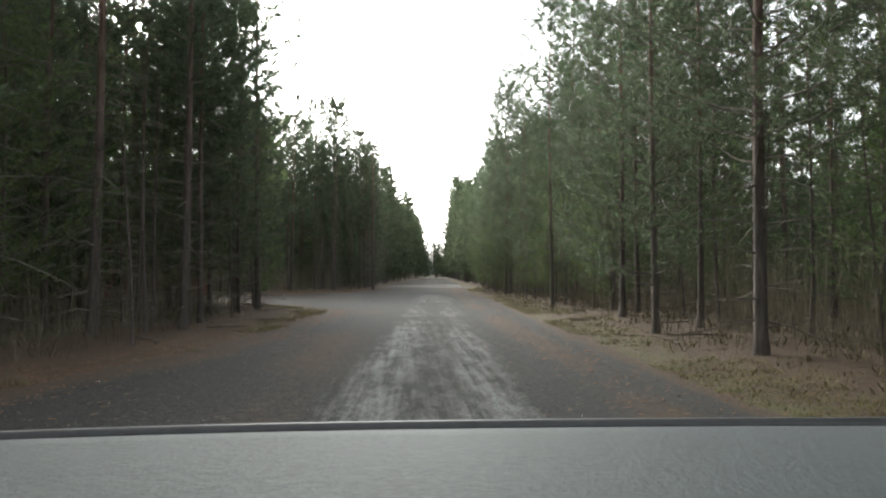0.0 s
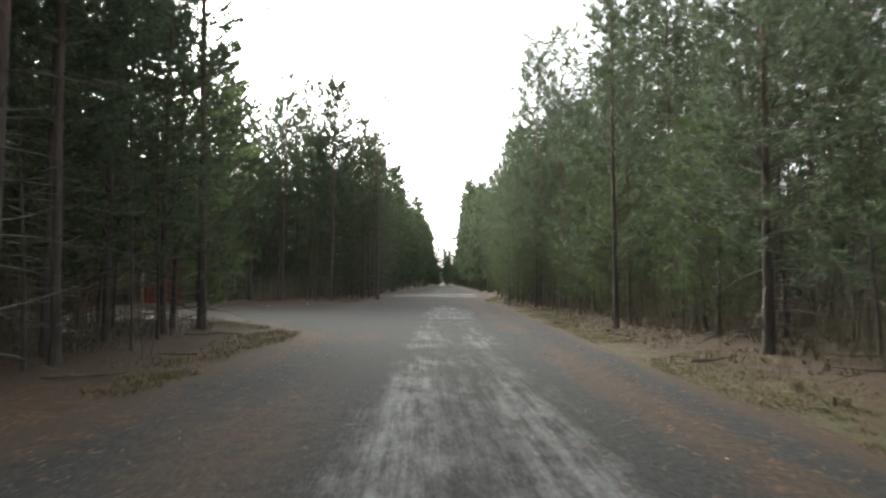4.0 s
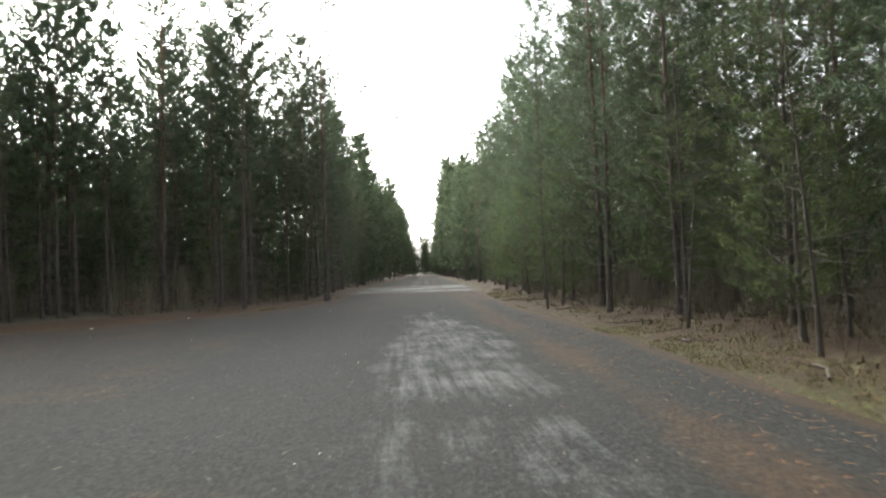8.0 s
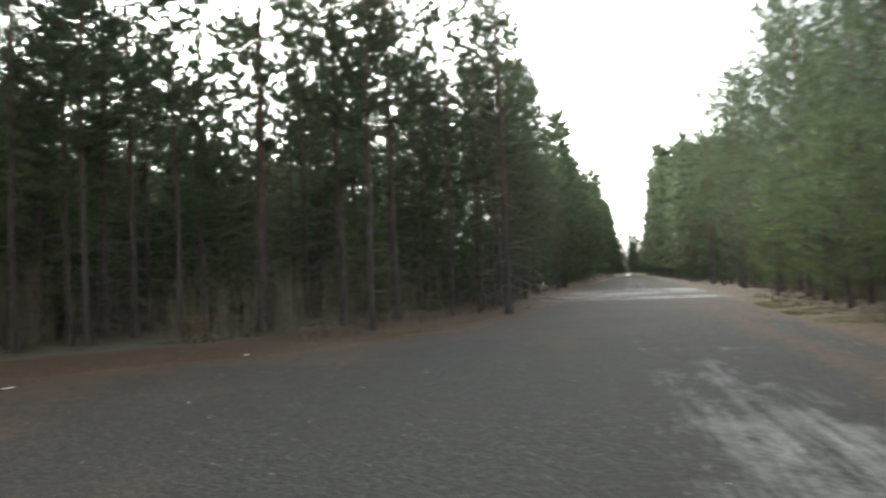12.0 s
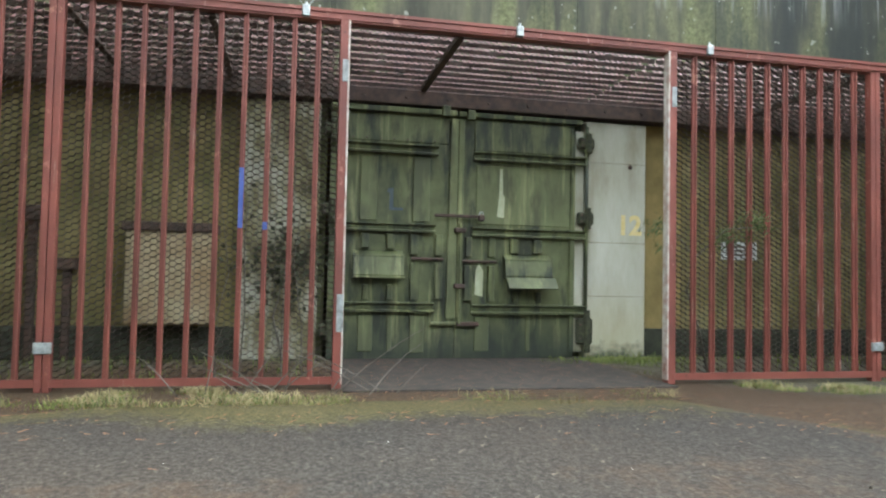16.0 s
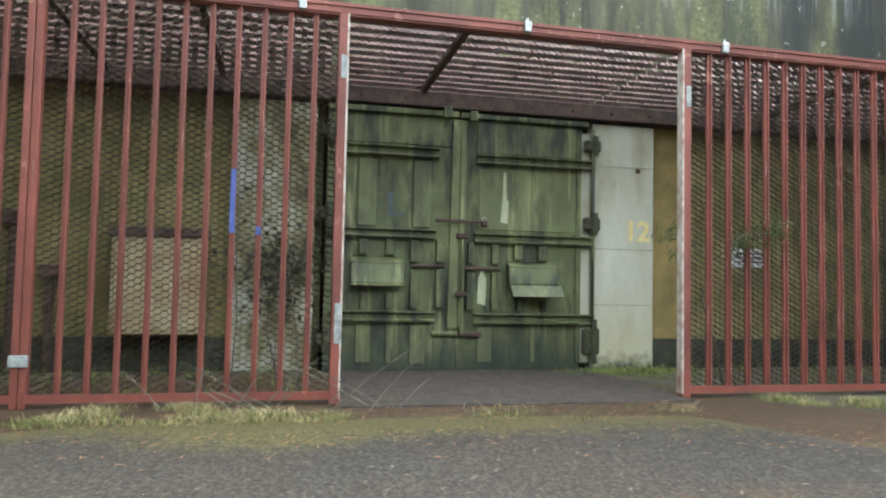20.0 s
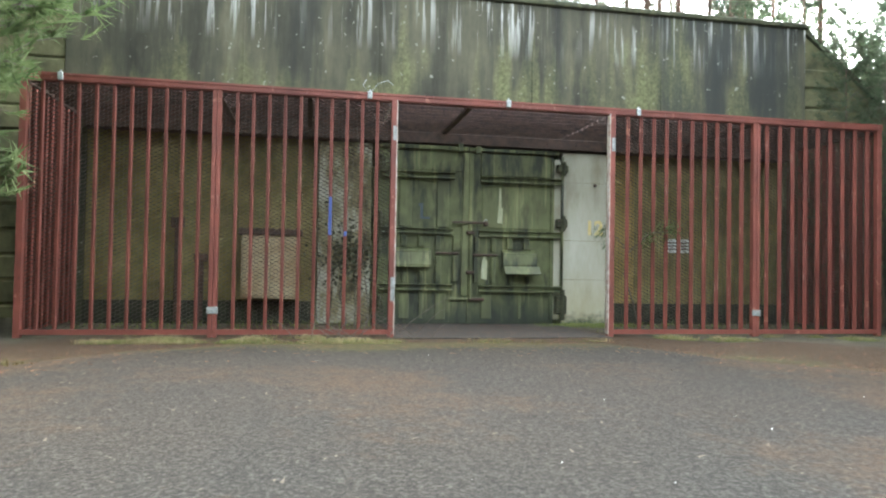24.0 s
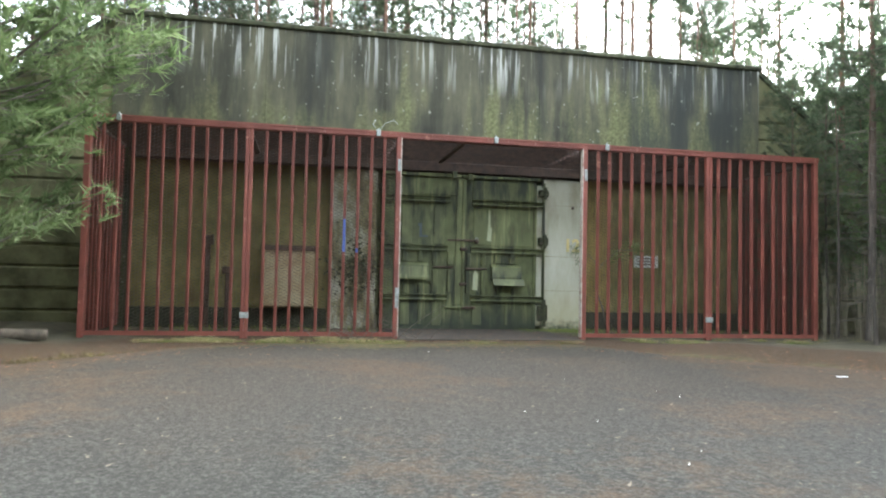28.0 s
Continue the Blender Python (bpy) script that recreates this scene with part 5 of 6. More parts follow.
# single trees whose places can be told
for k, (x, y, s) in enumerate(((4.66, 6.25, 0.95), (5.9, 11.3, 1.0), (5.3, 14.9, 0.9), (6.45, 16.9, 0.9), (7.1, 28.2, 1.0), (5.0, 22.5, 1.0), (6.1, 34.7, 0.95), (5.2, 36.9, 1.0), (5.9, 40.0, 1.0), (9.3, 43.6, 1.0), (5.76, 46.8, 0.9), (8.1, 48.5, 1.0))):
    stand(edge_pines[(k * 3 + 3) % 4], x, y, s)
for k, (x, y, s) in enumerate(((-5.2, 11.8, 0.9), (-6.2, 15.2, 1.0), (-6.27, 9.9, 0.9), (-6.5, 21.5, 1.0), (-5.3, 13.6, 1.0), (-7.75, 11.2, 1.0), (-5.9, 14.4, 0.95), (-6.0, 16.6, 1.0), (-5.5, 20.6, 0.95), (-5.6, 18.4, 0.9), (-6.4, 6.8, 1.0), (-7.2, 4.6, 1.0),
        (-11.7, 43.9, 0.8), (-11.05, 43.7, 0.95), (-11.4, 45.7, 1.0), (-10.5, 46.2, 0.95), (-9.3, 48.5, 1.0), (-8.9, 47.2, 0.95), (-7.38, 49.2, 1.05), (-6.94, 48.1, 1.0), (-6.3, 50.7, 1.1), (-5.1, 53.0, 1.05), (-4.6, 55.2, 1.05), (-12.9, 43.5, 1.0), (-12.6, 46.0, 1.0))):
    stand(edge_pines[(k * 3 + 1) % 4] if y < 22 and k % 2 else inner_pines[(k * 2 + k // 5) % 5], x, y, s)
for x, y, i in ((7.0, 7.3, 0), (7.35, 9.6, 1), (4.86, 27.9, 0), (4.3, 40.1, 0), (5.1, 31.8, 0), (-6.1, 12.6, 1), (-12.3, 43.1, 1), (-5.0, 8.4, 0), (-5.6, 10.8, 1), (-5.4, 12.9, 0), (-6.8, 13.4, 1), (-5.2, 15.6, 0), (-6.6, 17.6, 1), (-5.3, 17.3, 0), (-6.0, 19.4, 1), (-7.0, 8.2, 1), (-6.4, 5.6, 0), (-7.6, 14.6, 0), (-7.2, 19.9, 0), (6.2, 9.2, 0), (6.9, 12.6, 1), (6.6, 14.2, 0), (7.4, 18.2, 1), (6.0, 20.4, 0), (5.9, 24.2, 1), (6.4, 29.6, 0), (5.7, 33.4, 1)):
    stand(thin_trees[i], x, y, 1.0, 6 if (x, y) == (5.1, 31.8) else 0)
for x, y, i, s in ((-6.1, 22.7, 2, 0.95), (6.8, 4.4, 0, 1.0), (6.2, 18.8, 2, 1.0), (5.8, 25.6, 2, 0.9), (6.6, 31.2, 0, 0.8), (-8.2, 52.5, 2, 0.8), (6.9, 21.2, 2, 1.1), (5.6, 29.4, 1, 1.0), (6.8, 36.2, 2, 1.2), (5.4, 42.4, 2, 0.9), (6.4, 45.0, 0, 0.8), (5.8, 50.4, 2, 1.0), (6.6, 55.2, 0, 0.8), (6.4, 60.5, 2, 1.0), (8.2, 15.0, 2, 1.0), (8.0, 24.6, 0, 0.8), (7.8, 39.0, 2, 1.1), (8.0, 8.6, 2, 0.9), (-7.0, 7.6, 2, 1.1), (-7.4, 17.2, 2, 0.9), (-8.6, 12.8, 0, 0.9), (-8.4, 20.6, 2, 1.0), (-13.2, 24.6, 2, 1.0)):
    stand(young_pines[i], x, y, s)

wide_pine = make_pine("pine_tree", "roadside Scots pine with a wide crown over the road", "forest pines", seed=47, h=15.0, live_from=5.2, reach=4.0, radius=0.12, whorl=0.42, dead=0.75, tufts=6, needles=11, needle=0.16, width=0.011, bushy=0.4)
stand(wide_pine, -3.4, 53.6)
stand(edge_pines[2], -14.7, 44.0, 0.62)
stand(young_pines[2], -14.0, 45.3, 1.25)
stand(edge_pines[0], -15.1, 43.25, 0.58)
for x, y, i, sc in ((-18.4, 26.2, 1, 0.6), (-18.9, 28.4, 3, 0.66), (-18.3, 30.0, 0, 0.56), (-19.2, 31.7, 2, 0.62), (-18.5, 33.4, 4, 0.58), (-18.8, 35.3, 1, 0.6), (-19.4, 37.4, 3, 0.6), (-18.6, 24.6, 2, 0.6), (-19.6, 29.2, 4, 0.6), (-20.0, 34.2, 0, 0.6)):
    stand(inner_pines[i], x, y, sc)
for x, y, i, sc in ((-17.6, 47.0, 2, 0.95), (-19.4, 46.2, 0, 0.9), (-16.2, 48.6, 4, 1.0), (-21.5, 47.4, 1, 1.0), (-18.6, 49.3, 3, 1.0), (-23.5, 46.0, 2, 0.9), (-14.6, 47.6, 1, 0.95), (-20.6, 50.4, 4, 1.0)):
    stand(inner_pines[i], x, y, sc)
stand(thin_trees[1], -13.6, 43.3, 0.9)
stand(thin_trees[0], -14.1, 44.9, 1.0)
stand(near_pine, -9.8, 25.2, 1.45)
stand(near_pine, -11.0, 24.3, 1.5)
# the plantation fills the rest
deep, deep_mound = [], []
for k in range(34):
    y = far_rng.uniform(23.5, 40.5) if k < 26 else far_rng.uniform(40.5, 46)
    x = -17.6 - far_rng.random() * 7
    deep_mound.append((x, y, mound_height(x, y) - 0.1, far_rng.uniform(0.4, 0.75)))
for y in np.arange(-9.0, 92.0, 2.4):
    for k in range(7):
        x = float(line_at(y, RIGHT_EDGE)) + 2.5 + k * 2.5 + tree_rng.uniform(-0.7, 0.7)
        yy = float(y) + tree_rng.uniform(-0.8, 0.8)
        if k > 8 and yy > 60 or k > 3 and (k % 2 or tree_rng.random() < 0.25) or not free(x, yy, 1.5):
            continue
        s = tree_rng.uniform(0.85, 1.1)
        if k < 2 and -5 < yy < 72 or k == 2 and -2 < yy < 35:
            kind = edge_pines if k < 2 else inner_pines
            stand(kind[tree_rng.randrange(len(kind))], x, yy, s)
        else:
            standing.append((x, yy))
            deep.append((x, yy, ground_at(x, yy), s))
for y in np.arange(-9.0, 92.0, 2.4):
    for k in range(15):
        yy = float(y) + tree_rng.uniform(-0.8, 0.8)
        start = -5.9 if yy < 23 else -12.5 if yy < 27 else -19.0 if yy < 46 else float(line_at(yy, LEFT_EDGE)) - 1.7
        x = start - k * 2.5 + tree_rng.uniform(-0.7, 0.7)
        if 23 < yy < 46.5 and x > -18.5 or k > 6 and yy < 30 or k > 10 and yy > 64 or k > 3 and (k % 2 or tree_rng.random() < (0.38 if yy > 44 else 0.25)) or not free(x, yy, 1.5):
            continue
        s = tree_rng.uniform(0.85, 1.1) * (0.8 if x < -18 and 24 < yy < 48 else 1.0)
        if k < 3 and -4 < yy < 24 or k < 4 and 46 < yy < 66 or k < 2 and 24 <= yy <= 46 or k < 2 and 66 <= yy < 78:
            kind = edge_pines if tree_rng.random() < (0.45 if yy < 23 and k < 3 else 0.1) else inner_pines
            stand(kind[tree_rng.randrange(len(kind))], x, yy, s)
        else:
            standing.append((x, yy))
            deep.append((x, yy, ground_at(x, yy), s * (0.84 if yy > 40 else 1.0)))
for k in range(18):
    y = far_rng.uniform(2.0, 25.0)
    x = -7.6 - far_rng.random() * 13
    if free(x, y, 1.0) and not (y > 22.5 and x > -9):
        standing.append((x, y))
        deep.append((x, y, ground_at(x, y), far_rng.uniform(0.9, 1.1)))
deep.extend(deep_mound)
join_trees("forest", "dense young pine plantation behind the first rows", deep, far_models, NEEDLE_FAR)
thicket = []
while len(thicket) < 500:
    y = far_rng.uniform(-8, 90)
    if far_rng.random() < 0.45:
        x = line_at(y, RIGHT_EDGE) + 4.5 + far_rng.random() * 28
    else:
        start = -9.0 if y < 23 else -14.0 if y < 26 else -19.5 if y < 47 else line_at(y, LEFT_EDGE) - 6.0
        x = start - far_rng.random() * 30
    near = min(abs(x - line_at(y, RIGHT_EDGE)), abs(x - line_at(y, LEFT_EDGE)))
    if 26 < y < 47 and -40 < x < -16 and far_rng.random() < (0.45 if y < 37 else 0.8) or near < 9 and far_rng.random() < 0.55:
        continue
    deep_in = y > 47 and x < -14
    thicket.append((x, y, ground_at(x, y), far_rng.uniform(0.5, 1.15) * (1.8 if deep_in else 1.0)))
for x, y in ((-15.4, 45.6), (-15.9, 46.6), (-15.2, 47.4), (-16.4, 47.9), (-16.2, 49.2), (-17.4, 48.6), (-14.8, 46.4), (-15.6, 48.4), (-17.0, 50.2), (-18.4, 49.6)):
    thicket.append((x, y, 0.0, far_rng.uniform(0.5, 0.8)))
for k in range(46):
    y = far_rng.uniform(24, 40)
    x = -17.8 - far_rng.random() * 5
    thicket.append((x, y, mound_height(x, y) - 0.1, far_rng.uniform(0.35, 0.8)))
for k in range(280):
    y = far_rng.uniform(-10, 135)
    x = -far_rng.uniform(38, 60) if k % 3 else line_at(y, RIGHT_EDGE) + far_rng.uniform(30, 46)
    thicket.append((x, y, 0.0, far_rng.uniform(1.3, 2.2)))
for k in range(210):
    y = far_rng.uniform(56, 115)
    x = line_at(y, LEFT_EDGE) - 2.0 - far_rng.random() * 12 if k % 2 else line_at(y, RIGHT_EDGE) + 2.0 + far_rng.random() * 9
    thicket.append((x, y, 0.0, far_rng.uniform(0.4, 0.95)))
for k in range(170):
    y = far_rng.uniform(-8, 100)
    if k % 5 < 3:
        y = 46 + abs(y) * 0.55
        x = line_at(y, LEFT_EDGE) - 9 - 30 * far_rng.random()
    elif k % 5 == 3:
        x = line_at(y, RIGHT_EDGE) + 10 + 22 * far_rng.random()
    else:
        y = -10 + 0.32 * y
        x = -12.5 - 20 * far_rng.random()
    if 20 < y < 48 and x < 0:
        continue
    thicket.append((x, y, 0.0, far_rng.uniform(1.5, 2.5)))
for k in range(120):
    thicket.append((far_rng.uniform(-14, 38), far_rng.uniform(230, 262), 0.0, far_rng.uniform(0.9, 1.7)))
for k in range(90):
    y = far_rng.uniform(62, 150)
    x = line_at(y, LEFT_EDGE) - 2.2 - far_rng.random() * 9 if k % 3 else line_at(y, RIGHT_EDGE) + 2.2 + far_rng.random() * 8
    thicket.append((x, y, 0.0, far_rng.uniform(0.7, 1.3)))
join_trees("thicket", "murky undergrowth of young conifers deep in the forest", thicket, thicket_models, NEEDLE_FAR)

# woods far along the road, and across its end
far = []
for side, edge in ((1, RIGHT_EDGE), (-1, LEFT_EDGE)):
    for row in range(3):
        y = 91.0
        while y < 285:
            y += far_rng.uniform(2.4, 4.2) * (1.0 if y < 150 else 1.5)
            tall = 1.0 + max(0.0, min(1.0, (y - 140) / 40)) * (1.0 if side > 0 else 0.55)
            far.append((float(line_at(y, edge)) + side * (1.5 + row * 3.0 + far_rng.uniform(0, 1.2 if y < 130 else 2.6)), y, 0.0, far_rng.uniform(0.85, 1.1) * (tall if y < 140 else 1.0 + (tall - 1.0) * far_rng.random())))
for k in range(110):
    far.append((far_rng.uniform(-14, 40), far_rng.uniform(245, 300), 0.0, far_rng.uniform(0.6, 1.0)))
for k in range(46):
    y = far_rng.uniform(138, 215)
    far.append((line_at(y, RIGHT_EDGE) + 1.5 + 11 * far_rng.random(), y, 0.0, far_rng.uniform(1.25, 1.55)))
for k in range(180):
    y = far_rng.uniform(-20, 100)
    x = line_at(y, RIGHT_EDGE) + far_rng.uniform(36, 48) if k % 2 else -far_rng.uniform(46, 60)
    far.append((x, y, 0.0, far_rng.uniform(0.8, 1.1)))
join_trees("far_woods", "distant pine woods along and across the road's end", far, leafy_models, NEEDLE_FAR)


# ---- undergrowth, grass and litter ----
def brush(name, label, material_, count, spot, tall, spread, seed, width=0.006, twigs=4, category="brush", level=None):
    """Thin bare stems and blades, past counting."""
    rng = random.Random(seed)
    g = Geo()
    made = 0
    while made < count:
        at = spot(rng)
        if at is None:
            continue
        made += 1
        x, y = at
        z = ground_at(x, y) - 0.03 if level is None else level
        top = tall * rng.uniform(0.4, 1.2)
        for _ in range(twigs):
            a, r = rng.uniform(0, 6.28), rng.uniform(0.15, 1.0) * spread * top
            bx, by = x + rng.uniform(-0.1, 0.1), y + rng.uniform(-0.1, 0.1)
            ux, uy = -math.sin(a) * width, math.cos(a) * width
            mx, my, mz = bx + math.cos(a) * r * 0.35, by + math.sin(a) * r * 0.35, z + top * 0.65
            k = len(g.v)
            g.v.extend(((bx - ux, by - uy, z), (bx + ux, by + uy, z), (mx + ux * 0.7, my + uy * 0.7, mz), (mx - ux * 0.7, my - uy * 0.7, mz),
                        (bx + math.cos(a) * r, by + math.sin(a) * r, z + top * rng.uniform(0.7, 1.0))))
            g.f.extend(((k, k + 1, k + 2, k + 3), (k + 3, k + 2, k + 4)))
    ob = part(name, g, material_, fix=False)
    return tagged(ob, label, category, kind="stuff")


def in_forest(rng):
    y = rng.uniform(-6, 75)
    if rng.random() < 0.45:
        x = float(line_at(y, RIGHT_EDGE)) + 2.4 + rng.random() ** 1.5 * 13
    else:
        start = -5.4 if y < 23 else -12.0 if y < 27 else -17.2 if y < 44 else float(line_at(y, LEFT_EDGE)) - 1.3
        x = start - rng.random() ** 1.5 * 16
    if -18 < x < -10 and 23 < y < 46.5 and not (x < -12.8 and y > 43.4):
        return None
    return x, y


def right_verge(rng):
    y = rng.uniform(-2, 60)
    x = float(line_at(y, RIGHT_EDGE)) + 0.15 + abs(rng.gauss(0.6, 0.7))
    return (x, y) if wobble(x, y, 0.35, 11.0) > (-0.12 if y < 22 else 0.05) else None


def left_verge(rng):
    y = rng.uniform(2, 60)
    x = float(line_at(y, LEFT_EDGE)) - abs(rng.gauss(0.4, 0.5))
    if 26 < y < 43.5 and x < -13.2 or wobble(x, y, 0.4, 15.0) < 0.12:
        return None
    return x, y


def wood_edge(rng):
    y = rng.uniform(-3, 62)
    if rng.random() < 0.6:
        x = line_at(y, RIGHT_EDGE) + 1.2 + abs(rng.gauss(0, 1.2))
    else:
        x = line_at(y, LEFT_EDGE) - 1.3 - abs(rng.gauss(0, 1.2))
        if 22 < y < 43.5:
            return None
    return x, y


def cage_foot(rng):
    y = rng.uniform(26.6, 43.5)
    x = -13.2 + rng.random() ** 1.4 * 0.75
    if 33.3 < y < 36.9 and rng.random() < 0.75 or wobble(x, y, 1.3, 19.0) < 0.16:
        return None
    return x, y


def deep_wood(rng):
    at = in_forest(rng)
    if at is None:
        return None
    x, y = at
    inside = min(abs(x - line_at(y, RIGHT_EDGE)), abs(x - line_at(y, LEFT_EDGE)))
    return None if inside < 3.2 else (x, y)


def heath_spot(rng):
    if rng.random() < 0.94:
        return deep_wood(rng)
    y = rng.uniform(-3, 62)
    return line_at(y, RIGHT_EDGE) + 0.9 + 2.6 * rng.random(), y


brush("forest_floor_growth", "low brown bilberry and dead bracken covering the forest floor", HEATH, 8000, heath_spot, 0.17, 2.4, 207, 0.012, 6)
brush("dead_saplings", "tall bare grey-brown dead saplings filling the dark forest", MURK, 3600, deep_wood, 2.3, 0.7, 208, 0.005, 7)
brush("dead_shrub", "bare grey-brown twiggy shrub beside the cage", MURK, 42, lambda g: (-13.3 + g.gauss(0, 0.45), 44.1 + g.gauss(0, 0.55)), 2.3, 0.45, 209, 0.005, 9, "shrub")
brush("undergrowth", "bare grey-brown dead twigs and saplings under the pines", UNDER, 5000, in_forest, 0.5, 2.4, 201, 0.005, 4)
brush("dry_grass", "tufts of yellowed grass on the road verge", GRASS, 5200, right_verge, 0.085, 1.9, 202, 0.004, 8, "grass")
brush("verge_saplings", "thin bare saplings and twiggy heather along the wood's edge", UNDER, 160, wood_edge, 0.6, 1.4, 210, 0.0035, 7)
brush("verge_moss_grass", "patches of short yellow-green grass on the road verge", GREENGRASS, 1800, right_verge, 0.06, 1.6, 213, 0.004, 8, "grass")
brush("verge_grass", "tufts of yellowed grass on the apron edge", GRASS, 1300, left_verge, 0.12, 1.5, 203, 0.004, 7, "grass")
brush("cage_grass", "dry straw-coloured grass along the cage foot", STRAW, 560, cage_foot, 0.11, 1.9, 204, 0.0035, 8, "grass")
brush("threshold_weeds", "low green weeds and moss at the foot of the white jamb", GREENGRASS, 260, lambda r: (FACE + 0.3 + abs(r.gauss(0, 0.3)), 37.6 + r.gauss(0, 0.55)), 0.065, 1.8, 211, 0.006, 6, "weeds", 0.0)
brush("inner_weeds", "straggling green weeds growing inside the cage", GREENGRASS, 220, lambda r: (FACE + 0.35 + 2.2 * r.random() ** 1.5, r.choice((r.uniform(27.7, 33.0), r.uniform(37.2, 42.3)))), 0.14, 1.6, 212, 0.005, 5, "weeds", 0.0)
brush("coping_growth", "dead grass and twigs overhanging the coping", UNDER, 260, lambda r: (FACE + 0.0 - abs(r.gauss(0, 0.25)), r.choice((28.6, 31.5, 33.0, 36.3, 37.5, 39.8)) + r.gauss(0, 0.7)), 0.2, 2.2, 206, 0.006, 6, "brush", 6.95)
brush("cage_moss_grass", "short mossy green grass along the cage foot", GREENGRASS, 1500, cage_foot, 0.07, 1.2, 205, 0.004, 8, "grass")


# fallen branches on the verges
stick_rng = random.Random(301)
for x, y, ln in ((4.3, 8.6, 1.3), (4.9, 9.4, 1.0), (5.6, 12.6, 1.2), (4.1, 14.2, 0.8), (4.2, 19.5, 0.7), (3.9, 24.0, 0.8), (4.4, 27.0, 1.1), (4.3, 30.2, 0.7), (4.6, 33.6, 0.9), (4.3, 36.4, 0.6), (4.6, 38.8, 0.9), (-4.9, 9.0, 1.2), (-4.4, 12.4, 0.9), (-4.2, 15.0, 0.7), (-4.6, 18.4, 1.1), (-5.6, 24.2, 0.8), (-8.4, 44.6, 0.9), (-10.6, 43.0, 0.8)):
    a = stick_rng.uniform(0, 3.14)
    z = ground_height(x, y) + 0.02
    d = Vector((math.cos(a), math.sin(a), 0.0))
    branch = thing("fallen_branch", "bare dead pine branch lying on the needles", "branch", "fallen branches", at=(x, y, z))
    pts = [d * ln * (f - 0.5) + Vector((stick_rng.uniform(-0.05, 0.05), stick_rng.uniform(-0.05, 0.05), stick_rng.uniform(0, 0.05))) for f in (0, 0.35, 0.7, 1.0)]
    part("stick", tube(Geo(), pts, [0.02, 0.018, 0.013, 0.006], 5), STICK, branch)
    side = Vector((-d.y, d.x, 0.25)) * ln * 0.3
    part("side_twig", tube(Geo(), [pts[1], pts[1] + side * 0.5, pts[1] + side + d * 0.1], [0.009, 0.007, 0.003], 4), STICK, branch)


# brown needles, cone scales and chips strewn over the ground
def strew(name, label, mat, count, seed, spot, length, width, lift):
    r = random.Random(seed)
    g = Geo()
    while len(g.f) < count:
        at = spot(r)
        if at is None:
            continue
        x, y = at
        z = lift + (0.012 if paved(x, y) > 0.25 else ground_height(x, y))
        a, ln = r.uniform(0, 6.28), length * r.uniform(0.5, 1.5)
        dx, dy = math.cos(a) * ln, math.sin(a) * ln
        ux, uy = -math.sin(a) * width, math.cos(a) * width
        k = len(g.v)
        g.v.extend(((x - ux, y - uy, z), (x + ux, y + uy, z + 0.004), (x + dx, y + dy, z + r.uniform(0.0, 0.02))))
        g.f.append((k, k + 1, k + 2))
    return tagged(part(name, g, mat, fix=False), label, "litter", kind="stuff")


def verge_spot(r):
    y = -2 + 62 * r.random() ** 1.2
    if r.random() < 0.5:
        x = line_at(y, RIGHT_EDGE) + r.gauss(0.1, 0.8)
    else:
        x = line_at(y, LEFT_EDGE) + r.gauss(-0.2, 0.7)
    return None if x < -13.2 else (x, y)


def apron_spot(r):
    x, y = r.uniform(-12, 3.5), r.uniform(0, 48)
    return (x, y) if paved(x, y) > 0.1 else None


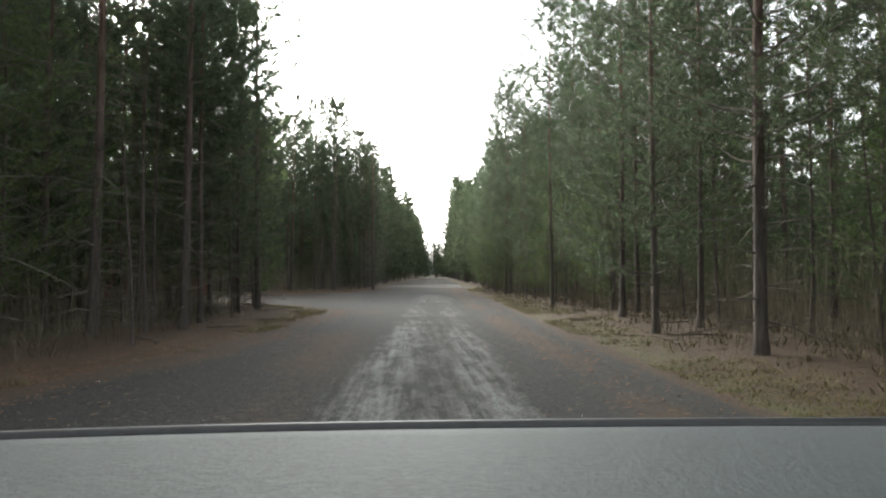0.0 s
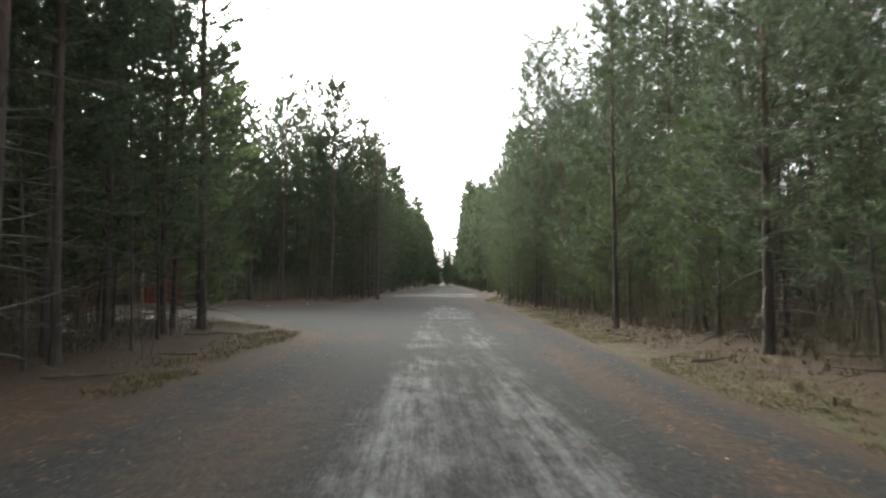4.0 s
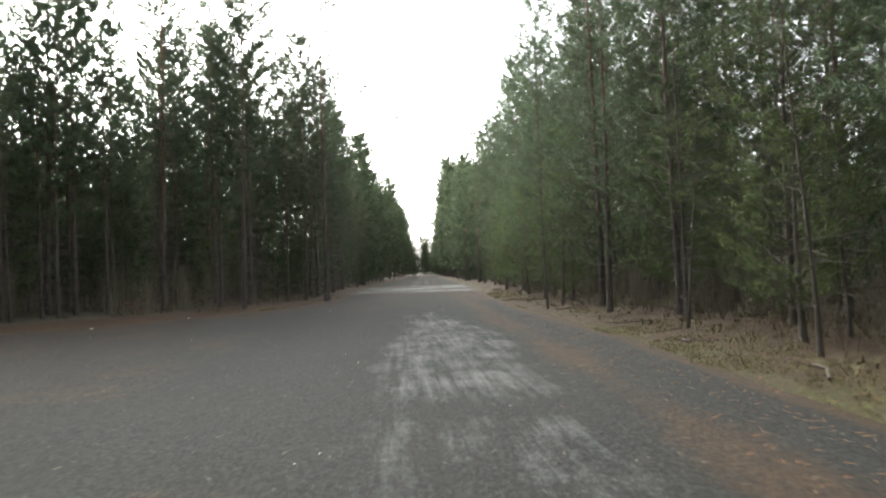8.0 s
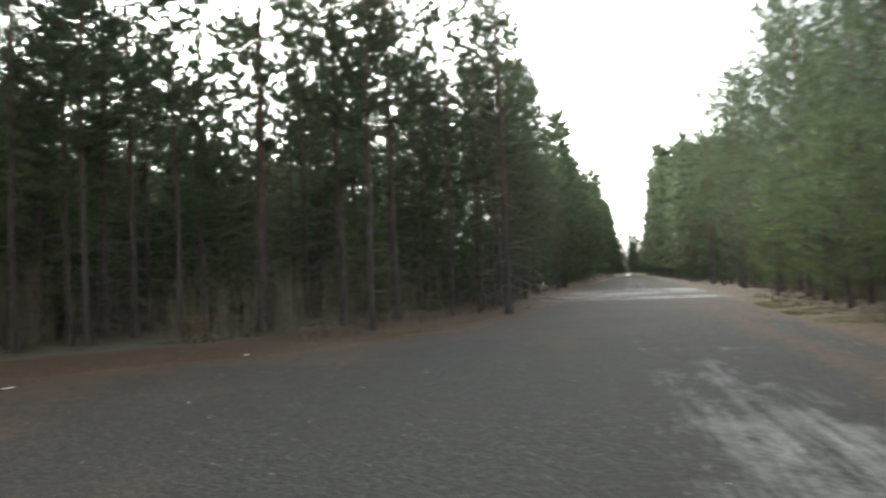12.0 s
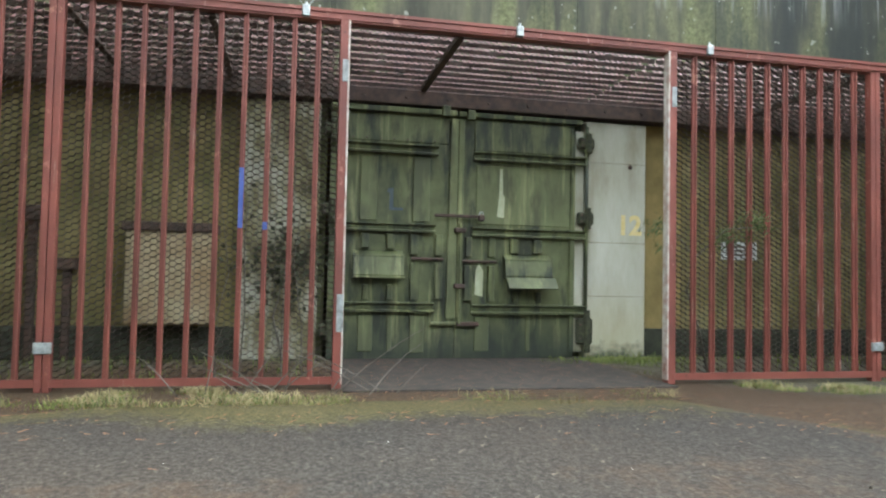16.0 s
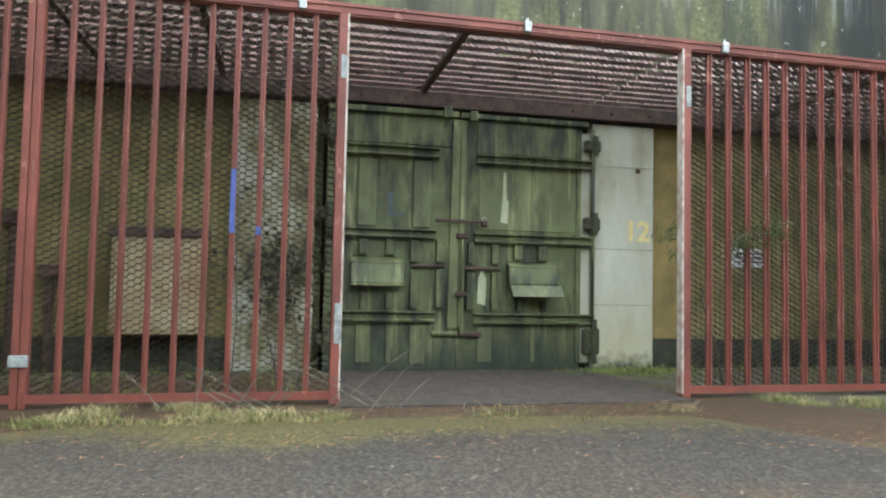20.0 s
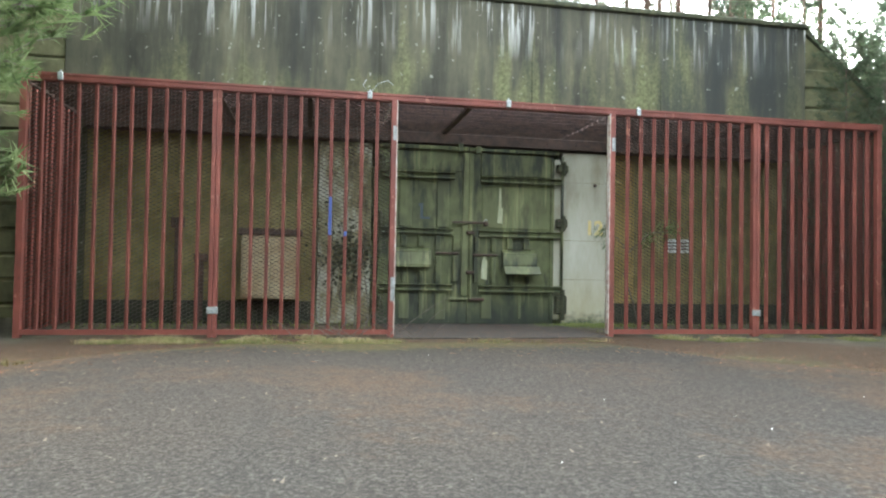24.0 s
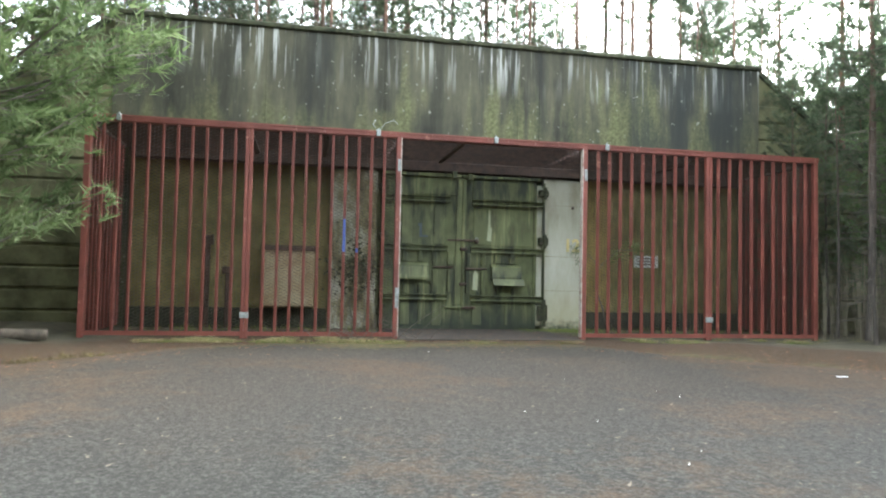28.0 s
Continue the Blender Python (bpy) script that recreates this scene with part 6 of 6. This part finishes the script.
strew("needle_litter", "rust-brown fallen pine needles along the asphalt edges", BROWNLEAF, 16000, 401, verge_spot, 0.075, 0.0045, 0.01)
strew("chips", "small dark bark chips and cones on the asphalt", STICK, 2600, 402, apron_spot, 0.05, 0.012, 0.006)
strew("threshold_litter", "brown needles and leaf litter on the wet threshold", BROWNLEAF, 2600, 404, lambda r: (r.uniform(-15.7, -13.3), r.uniform(33.2, 37.0)), 0.05, 0.006, 0.006)
# backing of dark flecks, added above the roof mesh to darken it
strew("roof_litter", "dark litter flecks added over the cage roof to dim the mesh", STICK, 2200, 405, lambda r: (r.uniform(FACE + 0.1, CAGE - 0.1), r.uniform(27.5, 42.5)), 0.12, 0.03, TOP + 0.03)
strew("pale_chips", "tiny pale stones on the asphalt", PAPER, 70, 403, apron_spot, 0.013, 0.005, 0.006)


# ---- the car's dashboard, as it stands while the car waits at the start ----
dash = thing("car_dashboard", "grey grained plastic car dashboard below the windscreen", "dashboard")
sx, sy = -0.30, -3.42
rows_x = [sx + (k - 16) / 16 * 1.25 for k in range(33)]
profile = ((0.30, 0.90), (0.34, 0.925), (0.5, 0.933), (0.8, 0.936), (1.05, 0.932), (1.25, 0.922), (1.36, 0.908), (1.385, 0.885))
g = Geo()
for k, x in enumerate(rows_x):
    f = (x - sx) / 1.25
    for a, z in profile:
        g.v.append((x, sy + a - 0.05 * f * f, z - 0.014 * (f < 0) * f * f + 0.006 * f))
n = len(profile)
for k in range(len(rows_x) - 1):
    for j in range(n - 1):
        g.f.append((k * n + j, (k + 1) * n + j, (k + 1) * n + j + 1, k * n + j + 1))
part("dash_top", g, DASH, dash, smooth=True, fix=False)
pts = [(x, sy + 1.39 - 0.05 * ((x - sx) / 1.25) ** 2, 0.905 + 0.006 * (x - sx) / 1.25 - 0.014 * (x < sx) * ((x - sx) / 1.25) ** 2) for x in rows_x]
part("windscreen_seal", tube(Geo(), pts, [0.014] * len(pts), 6), SEAL, dash, "black rubber windscreen seal", smooth=True)
part("bulkhead", box(Geo(), sx - 1.1, sx + 1.1, sy + 0.75, sy + 1.25, 0.0, 0.88, 0.02), SEAL, dash, "dark bulkhead under the dashboard")
